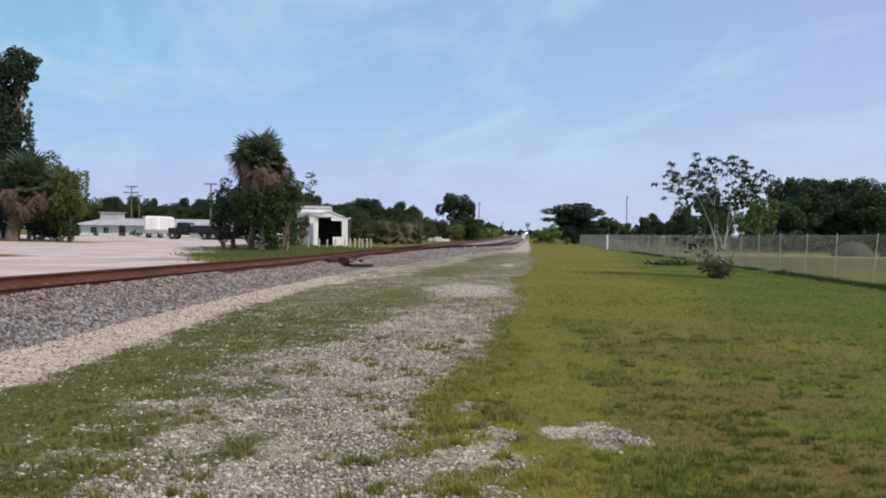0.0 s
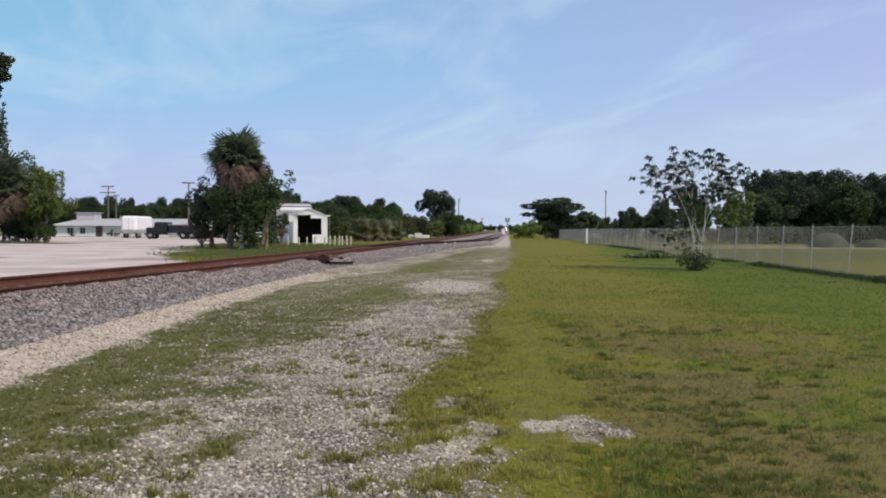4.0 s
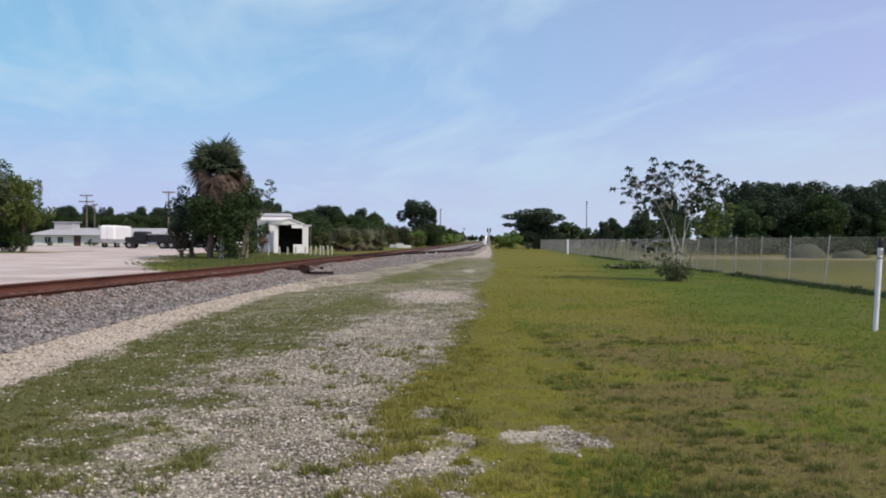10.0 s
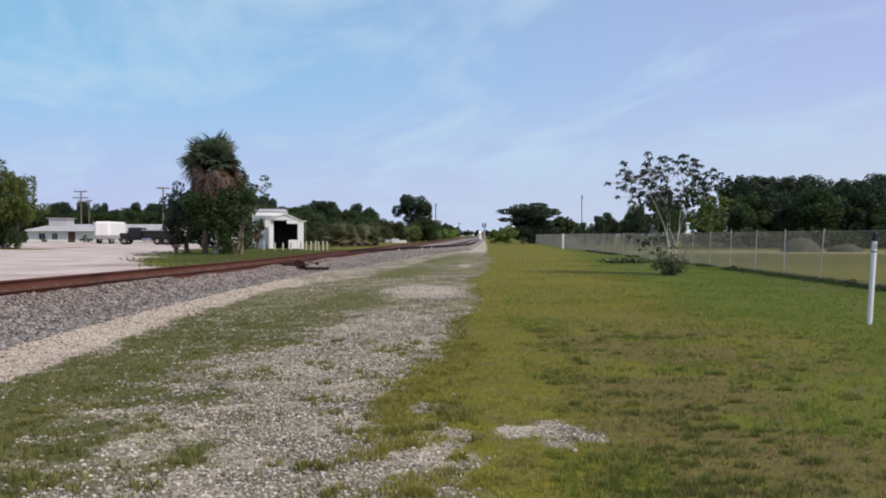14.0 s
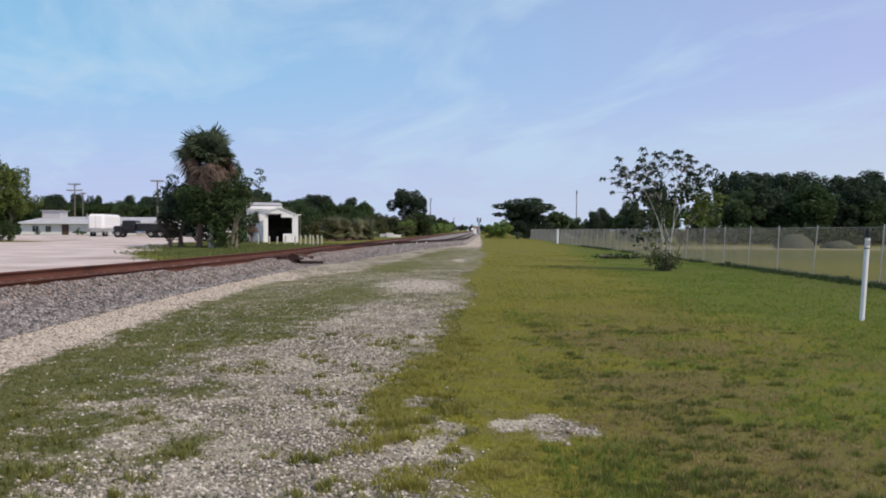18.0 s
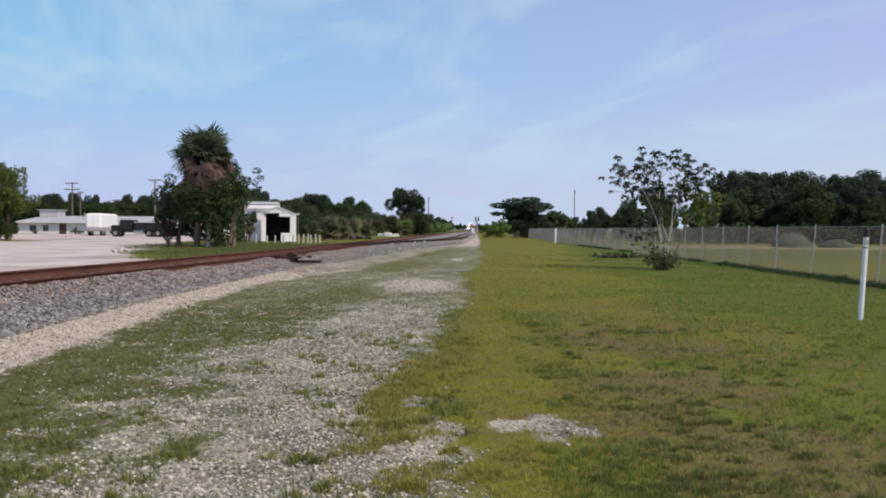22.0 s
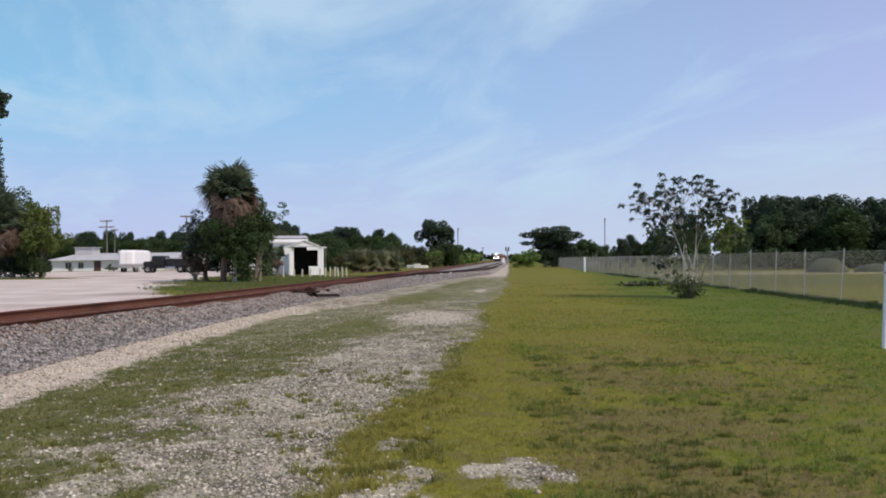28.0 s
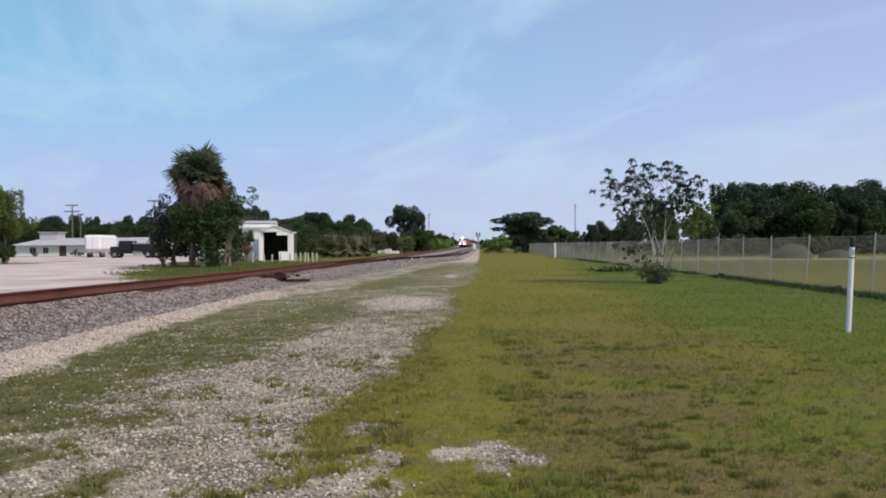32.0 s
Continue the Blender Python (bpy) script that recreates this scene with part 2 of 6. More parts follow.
M_BLACK = mat("black_plastic", (0.012, 0.012, 0.013), (0.028, 0.028, 0.03), 0.5, 3, 30, 0.1)
M_ROOF = mat("grey_shingle", (0.42, 0.41, 0.42), (0.55, 0.535, 0.545), 0.9, 0.6, 14, 0.4)
# near-black colour that stands for the shade inside the shed
M_INTERIOR_SHADE = mat("interior_shade", (0.02, 0.018, 0.018), (0.05, 0.045, 0.04), 0.9, 1, 10, 0.2)
M_POLE = mat("pole_timber", (0.12, 0.10, 0.085), (0.22, 0.19, 0.17), 0.9, 1.0, 25, 0.6)
M_CONCRETE = mat("concrete", (0.45, 0.44, 0.42), (0.62, 0.61, 0.58), 0.9, 1.5, 30, 0.4)
M_CONCRETE_PALE = mat("concrete_pale", (0.62, 0.60, 0.58), (0.78, 0.76, 0.74), 0.9, 1.5, 30, 0.4)
M_TRUCK = mat("black_truck_paint", (0.012, 0.013, 0.016), (0.03, 0.031, 0.035), 0.35, 1, 20, 0)
M_CHROME = mat("chrome", (0.6, 0.6, 0.62), (0.75, 0.75, 0.77), 0.15, 2, 20, 0, metal=1.0)
M_GLASSY = mat("dark_glass", (0.02, 0.025, 0.03), (0.04, 0.045, 0.05), 0.08, 2, 10, 0)
M_TYRE = mat("tyre_rubber", (0.014, 0.014, 0.014), (0.03, 0.03, 0.03), 0.85, 3, 30, 0.3)
M_LOCO = mat("loco_white", (0.62, 0.60, 0.58), (0.78, 0.76, 0.74), 0.45, 0.5, 8, 0.05)
M_LOCO_ORANGE = mat("loco_orange", (0.42, 0.10, 0.03), (0.55, 0.15, 0.05), 0.45, 0.5, 8, 0.05)
M_CAR_BROWN = mat("freight_brown", (0.16, 0.065, 0.04), (0.27, 0.12, 0.075), 0.7, 0.4, 8, 0.2)
M_CAR_GREY = mat("freight_grey", (0.26, 0.24, 0.23), (0.4, 0.37, 0.35), 0.7, 0.4, 8, 0.2)
M_LIGHT = glow("headlight_glow", (1.0, 0.97, 0.9), 16)
M_RED = mat("signal_red", (0.35, 0.03, 0.02), (0.5, 0.06, 0.04), 0.5, 2, 20, 0)
M_DOOR = mat("brown_door", (0.08, 0.045, 0.035), (0.13, 0.08, 0.06), 0.6, 1, 20, 0.1)


# ---- geometry helpers ----
rng = np.random.default_rng(7)


def mesh_np(name, verts, faces, material=None, smooth=False):
    verts, faces = np.asarray(verts, np.float32), np.asarray(faces, np.int32)
    me = bpy.data.meshes.new(name)
    me.vertices.add(len(verts))
    me.vertices.foreach_set("co", verts.ravel())
    me.loops.add(faces.size)
    me.loops.foreach_set("vertex_index", faces.ravel())
    me.polygons.add(len(faces))
    me.polygons.foreach_set("loop_start", np.arange(len(faces), dtype=np.int32) * faces.shape[1])
    me.update(calc_edges=True)
    me.validate()
    if smooth:
        me.polygons.foreach_set("use_smooth", np.ones(len(faces), bool))
    if material:
        me.materials.append(material)
    return me


def part(name, data, material=None, parent=None, label="", at=None):
    """Links a bmesh or mesh as one object under a thing or a part."""
    if isinstance(data, bmesh.types.BMesh):
        me = bpy.data.meshes.new(name)
        data.to_mesh(me)
        data.free()
    else:
        me = data
    if material and not me.materials:
        me.materials.append(material)
    ob = new(name, me)
    ob.parent = parent
    if at is not None:
        ob.matrix_basis = at
    if label:
        ob["label"] = label
    return ob


def thing(name, label, category, at=None, group="", kind=""):
    ob = new(name)
    ob.empty_display_size = 0.2
    if at is not None:
        ob.matrix_basis = at
    return tagged(ob, label, category, group, kind)


def box(bm, x0, x1, y0, y1, z0, z1, bevel=0.0):
    r = bmesh.ops.create_cube(bm, size=1, matrix=Matrix.Translation(((x0 + x1) / 2, (y0 + y1) / 2, (z0 + z1) / 2)) @ Matrix.Diagonal((x1 - x0, y1 - y0, z1 - z0, 1)))
    if bevel:
        edges = list({e for v in r["verts"] for e in v.link_edges})
        bmesh.ops.bevel(bm, geom=edges, offset=bevel, segments=1, affect="EDGES", profile=0.5)
    return bm


def cyl(bm, p, q, r1, r2=None, sides=10):
    p, q = Vector(p), Vector(q)
    d = q - p
    m = Matrix.Translation((p + q) / 2) @ d.to_track_quat("Z", "Y").to_matrix().to_4x4()
    bmesh.ops.create_cone(bm, cap_ends=True, segments=sides, radius1=r1, radius2=r1 if r2 is None else r2, depth=d.length, matrix=m)
    return bm


def prism(bm, outline, y0, y1):
    """An outline of (x, z) drawn out from y0 to y1."""
    a = [bm.verts.new((x, y0, z)) for x, z in outline]
    b = [bm.verts.new((x, y1, z)) for x, z in outline]
    n = len(a)
    bm.faces.new(a)
    bm.faces.new(b[::-1])
    for i in range(n):
        bm.faces.new((a[i], b[i], b[(i + 1) % n], a[(i + 1) % n]))
    bmesh.ops.recalc_face_normals(bm, faces=bm.faces)
    return bm


def tube(points, radii, sides=7):
    """Vertices and quads of a tapering tube through points."""
    pts = np.asarray(points, float)
    vs, fs = [], []
    for i, p in enumerate(pts):
        d = pts[min(i + 1, len(pts) - 1)] - pts[max(i - 1, 0)]
        d = d / (np.linalg.norm(d) + 1e-9)
        u = np.cross(d, (0.31, 0.95, 0.05))
        u /= np.linalg.norm(u) + 1e-9
        w = np.cross(d, u)
        for k in range(sides):
            a = 2 * math.pi * k / sides
            vs.append(p + radii[i] * (math.cos(a) * u + math.sin(a) * w))
    for i in range(len(pts) - 1):
        for k in range(sides):
            a, b = i * sides + k, i * sides + (k + 1) % sides
            fs.append((a, b, b + sides, a + sides))
    return np.array(vs), np.array(fs)


def join(pieces):
    vs, fs, o = [], [], 0
    for v, f in pieces:
        vs.append(v)
        fs.append(np.asarray(f) + o)
        o += len(v)
    return np.concatenate(vs), np.concatenate(fs)


def leaves(centres, size, up=0.3, long=1.6, seed=0):
    """A folded four-cornered leaf at each centre, turned at random."""
    r = np.random.default_rng(seed)
    n = len(centres)
    s = size * r.uniform(0.6, 1.3, (n, 1))
    a = r.normal(size=(n, 3))
    a[:, 2] *= 0.6
    a /= np.linalg.norm(a, axis=1, keepdims=True)
    b = np.cross(a, r.normal(size=(n, 3)) + (0, 0, up))
    b /= np.linalg.norm(b, axis=1, keepdims=True)
    v = np.stack([centres - a * s * long / 2, centres + b * s / 2, centres + a * s * long / 2, centres - b * s / 2], 1).reshape(-1, 3)
    return v, np.arange(4 * n).reshape(-1, 4)


def clumps(spec, per_m2, seed=0):
    """Points scattered in the outer shell of ellipsoids (x, y, z, rx, ry, rz)."""
    r = np.random.default_rng(seed)
    out = []
    for x, y, z, rx, ry, rz in spec:
        n = max(8, int(per_m2 * 4 * math.pi * ((rx * ry + rx * rz + ry * rz) / 3)))
        d = r.normal(size=(n, 3))
        d /= np.linalg.norm(d, axis=1, keepdims=True)
        k = r.uniform(0.25, 1.0, (n, 1)) ** 0.4 * (1 + 0.12 * np.sin(7 * d[:, :1] + 5 * d[:, 1:2] + 3 * seed))
        out.append(np.array([x, y, z]) + d * k * (rx, ry, rz))
    return np.concatenate(out)


def value_noise(x, y, scale, seed=0):
    """Smooth noise of 0 to 1 on arrays."""
    table = np.random.default_rng(seed).random((256, 256))
    u, v = np.asarray(x) / scale + 1000.37, np.asarray(y) / scale + 1000.71
    i, j = np.floor(u).astype(int), np.floor(v).astype(int)
    f, g = u - i, v - j
    f, g = f * f * (3 - 2 * f), g * g * (3 - 2 * g)
    i, j, i1, j1 = i & 255, j & 255, (i + 1) & 255, (j + 1) & 255
    return (table[i, j] * (1 - f) + table[i1, j] * f) * (1 - g) + (table[i, j1] * (1 - f) + table[i1, j1] * f) * g


def fractal(x, y, scale, seed=0):
    return (value_noise(x, y, scale, seed) + 0.5 * value_noise(x, y, scale / 2.1, seed + 1) + 0.25 * value_noise(x, y, scale / 4.3, seed + 2)) / 1.75


def smooth(a, b, v):
    t = np.clip((v - a) / (b - a), 0, 1)
    return t * t * (3 - 2 * t)


def bezel(xs, ys, v):
    return np.interp(v, xs, ys)


# ---- plan ----
def rail_x(y):
    """The rail beside the camera on the main track."""
    return bezel((-60, 12, 24, 36, 60, 300, 372, 464, 648, 900, 1500), (-8.9, -8.45, -8.05, -7.85, -7.7, -6.8, -6.1, -5.1, -3.4, -0.8, 5.0), y)


def rail_z(y):
    """Foot of the rails."""
    return bezel((-60, 12, 36, 60, 1500), (0.5, 0.48, 0.40, 0.40, 0.40), y)


def siding_x(y):
    """The near rail of the siding, which leaves the main track past the switch."""
    return bezel((44, 56, 63, 72, 80, 88, 97, 120, 200, 1500), (-7.84, -7.75, -7.3, -6.0, -4.3, -2.9, -2.2, -1.7, -1.0, 5.0), y)


def path_edge(y):
    """Where the gravel path gives way to the lawn."""
    y = np.asarray(y, float)
    wander = (0.12 * np.sin(y / 2.9 + 0.6) + 0.12 * np.sin(y / 6.7)) * smooth(12, 20, y) * smooth(90, 60, y)
    return wander + bezel((-30, 5, 7, 8.7, 10.4, 12, 15, 22, 35, 60, 94, 160, 1500), (-0.72, -0.74, -1.0, -1.05, -0.8, -0.45, -0.66, -0.34, -0.15, 0.3, 0.55, 0.7, 0.8), y)


def tan_edge(y):
    """Outer rim of the sandy berm along the ballast, and further on of the gravel fan."""
    return bezel((-30, 8, 12, 21, 26, 30, 34, 67, 130, 1500), (-5.1, -5.25, -5.6, -6.3, -6.2, -5.4, -4.7, -2.9, -0.6, -0.4), y)


def toe_edge(y):
    """Foot of the stone ballast, on the berm."""
    return bezel((-30, 10, 15, 22, 34, 50, 70, 90, 120, 1500), (-6.5, -6.5, -6.8, -7.0, -6.8, -6.3, -4.9, -1.9, -1.0, -0.4), y)


def lot_edge(y):
    return bezel((0, 30, 37, 42, 48, 60, 79, 100, 400), (-12.2, -12.2, -13.0, -16.0, -19.5, -23.5, -28.5, -35, -60), y)


def ground_z(x, y):
    x, y = np.asarray(x, float), np.asarray(y, float)
    z = 0.15 * smooth(-11.5, -14.5, x) + 0.12 * smooth(-40, -70, x)
    z = z + 0.05 * (fractal(x, y, 9.0, 3) - 0.5) * smooth(3, 25, y) * (x > -6)
    z = z + 0.17 * smooth(tan_edge(y) + 0.1, np.minimum(toe_edge(y), tan_edge(y) - 0.3), x) * smooth(-12.5, -11.5, x) * smooth(45, 30, y)
    return z


def dry(x, y):
    """Brown thatch showing through the lawn, 0 to 1."""
    f = 0.6 * fractal(x, y, 1.4, 161) + 0.4 * fractal(x, y, 0.4, 163) + 0.06 * smooth(0.6, 2.6, x) * smooth(12, 6.5, y)
    rim = np.exp(-(((x - 0.62) / 0.62) ** 2 + ((y - 7.22) / 0.34) ** 2) ** 2)
    worn = np.exp(-(((x - 1.9) / 1.1) ** 2 + ((y - 12.4) / 1.8) ** 2))
    return np.clip(smooth(0.45, 0.57, f + 0.1 * worn) * smooth(0.5, 1.5, x) * smooth(6.5, 3.0, x + 0.8 * (fractal(x, y, 2.0, 166) - 0.5)) * smooth(22, 12, y) + 0.8 * rim * smooth(0.3, 0.5, fractal(x, y, 0.3, 165)), 0, 1)


PATCHES = ((0.34, 7.0, 0.26, 0.26), (0.60, 6.98, 0.28, 0.52), (0.88, 6.80, 0.18, 0.18))
TONGUES = ((-0.48, 5.75, 0.34, 0.8), (-0.36, 6.75, 0.3, 0.5), (-0.8, 6.1, 0.3, 0.6), (-0.5, 7.9, 0.25, 0.25), (-0.95, 5.2, 0.4, 0.6))


def pale_spots(x, y):
    """Bare sandy spots on the farther path, 0 to 1."""
    wander = 1.2 * (fractal(x, y / 2, 1.5, 49) - 0.5)
    f = np.exp(-(((x + 1.75 + wander) / 1.45) ** 2 + ((y - 25 - 3 * wander) / 3.2) ** 2) ** 1.5) + 0.9 * np.exp(-(((x + 0.9 + 0.5 * wander) / 0.45) ** 2 + ((y - 45) / 3.5) ** 2))
    return f * smooth(0.25, 0.5, 0.6 * fractal(x, y / 2.5, 0.9, 50) + 0.4 * fractal(x, y / 3, 0.3, 52) + 0.12)


def cover(x, y):
    """How much grass hides the ground, 0 to 1, between sandy strip and lawn and on the lawn."""
    x, y = np.asarray(x, float), np.asarray(y, float)
    e = x - path_edge(y) + 0.75 * (fractal(x, y, 1.1, 11) - 0.5) + 0.7 * (fractal(x, y, 0.33, 13) - 0.5) * smooth(20, 13, y) + 1.1 * (fractal(x, y, 5.0, 15) - 0.5) * smooth(12, 26, y)
    lawn = smooth(-0.28, 0.34, e)
    stony = smooth(6.75, 6.25, y + 0.9 * (fractal(x, y, 0.6, 24) - 0.5)) * smooth(0.12, -0.3, x + 0.5 * (fractal(x, y, 0.5, 26) - 0.5))
    lawn = lawn * (1 - stony * (0.55 + 0.42 * smooth(0.62, 0.42, 0.6 * fractal(x, y, 0.34, 27) + 0.4 * fractal(x, y, 0.12, 28))))
    for px, py, rx, ry in TONGUES:
        d = ((x - px) / rx) ** 2 + ((y - py) / ry) ** 2 + 3.4 * (fractal(x, y, 0.3, 21) - 0.5) + 1.6 * (fractal(x, y, 0.1, 22) - 0.5)
        lawn = lawn * (0.12 + 0.88 * smooth(0.3, 1.5, d))
    for px, py, rx, ry in PATCHES:
        d = ((x - px) / rx) ** 2 + ((y - py) / ry) ** 2 + 1.5 * (fractal(x, y, 0.28, 17) - 0.5) + 1.0 * (fractal(x, y, 0.09, 18) - 0.5)
        lawn = lawn * smooth(0.6, 1.4, d)
    mid = bezel((3, 6, 10, 16, 25, 60), (-2.3, -2.7, -3.2, -3.1, -3.0, -2.4), y)
    strip = smooth(1.3, -1.3, x - mid + 2.0 * (fractal(x, y / (1 + 0.05 * np.maximum(y - 10, 0)), 1.6, 23) - 0.5))
    weeds = smooth(0.38, 0.70, 0.4 * fractal(x, y, 0.8, 31) + 0.35 * fractal(x, y, 0.3, 33) + 0.25 * fractal(x, y, 0.12, 37) + 0.56 * (strip - 0.40) + 0.20 * smooth(11, 22, y) + 0.12 * smooth(24, 40, y))
    weeds = weeds * (0.5 + 0.5 * smooth(0.35, 0.6, fractal(x, y, 0.2, 39)))
    verge_band = smooth(-0.1, 0.25, x - tan_edge(y)) * smooth(1.9, 1.0, x - tan_edge(y) + 1.0 * (fractal(x, y, 1.2, 43) - 0.5)) * (0.45 + 0.55 * smooth(15, 10, y)) * smooth(26, 18, y)
    weeds = np.maximum(weeds, (0.62 + 0.38 * smooth(0.4, 0.6, fractal(x, y, 0.4, 45))) * verge_band)
    blur = 0.8 * smooth(13, 24, y)
    weeds = weeds * (1 - blur) + blur * (0.40 + 0.60 * smooth(0.3, 0.7, 0.65 * fractal(x, y / 2.5, 2.2, 47) + 0.35 * fractal(x, y / 4.0, 0.7, 48)) * (0.35 + 0.65 * strip))
    weeds = weeds * (1 - 0.95 * pale_spots(x, y)) * (1 - 0.75 * smooth(62, 95, y))
    return np.clip(np.maximum(lawn, weeds), 0, 1)


# ---- ground ----
def spaced(lo, hi, fine_lo, fine_hi, step, grow):
    out = list(np.arange(fine_lo, fine_hi + step / 2, step))
    s, v = step, out[-1]
    while v < hi:
        s *= grow
        v += s
        out.append(v)
    s, v = step, out[0]
    while v > lo:
        s *= grow
        v -= s
        out.insert(0, v)
    return np.array(out)


def ground_material():
    m = bpy.data.materials.new("ground_cover")
    m.use_nodes = True
    n, l = m.node_tree.nodes, m.node_tree.links
    b = n["Principled BSDF"]
    b.inputs["Roughness"].default_value = 0.95
    b.inputs["Specular IOR Level"].default_value = 0.1
    co = n.new("ShaderNodeTexCoord")

    def noise_at(scale, detail=4, rough=0.55):
        t = n.new("ShaderNodeTexNoise")
        t.inputs["Scale"].default_value, t.inputs["Detail"].default_value, t.inputs["Roughness"].default_value = scale, detail, rough
        l.new(co.outputs["Object"], t.inputs["Vector"])
        return t.outputs["Fac"]

    def ranged(v, a, c, lo=0.0, hi=1.0):
        r = n.new("ShaderNodeMapRange")
        r.inputs["From Min"].default_value, r.inputs["From Max"].default_value = a, c
        r.inputs["To Min"].default_value, r.inputs["To Max"].default_value = lo, hi
        l.new(v, r.inputs["Value"])
        return r.outputs[0]

    def blend(f, a, c):
        x = n.new("ShaderNodeMix")
        x.data_type = "RGBA"
        l.new(f, x.inputs["Factor"])
        for socket, v in (("A", a), ("B", c)):
            if isinstance(v, tuple):
                x.inputs[socket].default_value = (*v, 1)
            else:
                l.new(v, x.inputs[socket])
        return x.outputs["Result"]

    def attr(name):
        a = n.new("ShaderNodeAttribute")
        a.attribute_name = name
        return a.outputs["Fac"]

    def plus(a, c, k):
        x = n.new("ShaderNodeMath")
        x.operation = "MULTIPLY_ADD"
        x.inputs[1].default_value = k
        l.new(c, x.inputs[0])
        l.new(a, x.inputs[2])
        return x.outputs[0]

    coarse, mid, fine, grit = noise_at(0.12), noise_at(1.1), noise_at(9.0), noise_at(30.0, 3, 0.65)
    vor = n.new("ShaderNodeTexVoronoi")
    vor.inputs["Scale"].default_value = 34
    l.new(co.outputs["Object"], vor.inputs["Vector"])
    stones = blend(ranged(vor.outputs["Color"], 0.1, 0.9), (0.25, 0.213, 0.158), (0.55, 0.488, 0.388))
    stones = blend(ranged(vor.outputs["Distance"], 0.25, 0.55), stones, (0.135, 0.112, 0.08))
    stones = blend(ranged(mid, 0.42, 0.66), stones, (0.42, 0.365, 0.265))
    lawn = blend(ranged(mid, 0.3, 0.7), (0.235, 0.225, 0.020), (0.29, 0.258, 0.030))
    green = blend(ranged(mid, 0.3, 0.7), (0.100, 0.174, 0.012), (0.168, 0.210, 0.020))
    lawn = blend(attr("green"), lawn, green)
    lawn = blend(ranged(fine, 0.5, 0.75, 0, 0.4), lawn, (0.075, 0.09, 0.02))
    lawn = blend(ranged(plus(noise_at(2.3), coarse, 0.5), 0.74, 0.92, 0, 0.7), lawn, (0.215, 0.165, 0.085))
    stones = blend(ranged(plus(noise_at(0.55, 6, 0.6), fine, 0.4), 0.62, 0.84, 0, 0.6), stones, (0.61, 0.535, 0.41))
    stones = blend(ranged(noise_at(2.6, 5, 0.65), 0.50, 0.64, 0, 0.6), stones, (0.150, 0.138, 0.07))
    lawn = blend(ranged(grit, 0.36, 0.62, 0, 0.65), lawn, (0.07, 0.075, 0.018))
    lawn = blend(ranged(noise_at(5.0, 5, 0.7), 0.53, 0.66, 0, 0.5), lawn, (0.24, 0.19, 0.09))
    lawn = blend(attr("dry"), lawn, blend(ranged(grit, 0.38, 0.62), (0.102, 0.083, 0.025), (0.248, 0.198, 0.074)))
    lawn = blend(attr("field"), lawn, blend(ranged(plus(mid, fine, 0.5), 0.5, 1.0), (0.098, 0.112, 0.026), (0.160, 0.150, 0.045)))
    weedy = blend(ranged(mid, 0.3, 0.7), (0.118, 0.126, 0.040), (0.190, 0.172, 0.070))
    lawn = blend(attr("weedy"), lawn, weedy)
    grass_f = ranged(plus(plus(attr("grass"), grit, 0.9), fine, 0.5), 0.82, 1.46)
    col = blend(grass_f, stones, lawn)
    tan = blend(ranged(fine, 0.35, 0.65), (0.49, 0.395, 0.305), (0.69, 0.595, 0.49))
    tan = blend(ranged(grit, 0.5, 0.66, 0, 0.8), tan, (0.17, 0.14, 0.11))
    col = blend(ranged(plus(attr("tan"), fine, 0.3), 0.5, 0.8), col, tan)
    lot = blend(ranged(noise_at(0.25), 0.35, 0.65), (0.58, 0.46, 0.41), (0.74, 0.63, 0.575))
    lot = blend(ranged(noise_at(0.09, 5), 0.55, 0.68, 0, 0.75), lot, (0.36, 0.28, 0.235))
    col = blend(ranged(plus(attr("lot"), mid, 0.4), 0.55, 0.85), col, lot)
    l.new(col, b.inputs["Base Color"])
    bump = n.new("ShaderNodeBump")
    bump.inputs["Strength"].default_value, bump.inputs["Distance"].default_value = 0.7, 0.04
    l.new(plus(fine, grit, 0.7), bump.inputs["Height"])
    l.new(bump.outputs[0], b.inputs["Normal"])
    return m


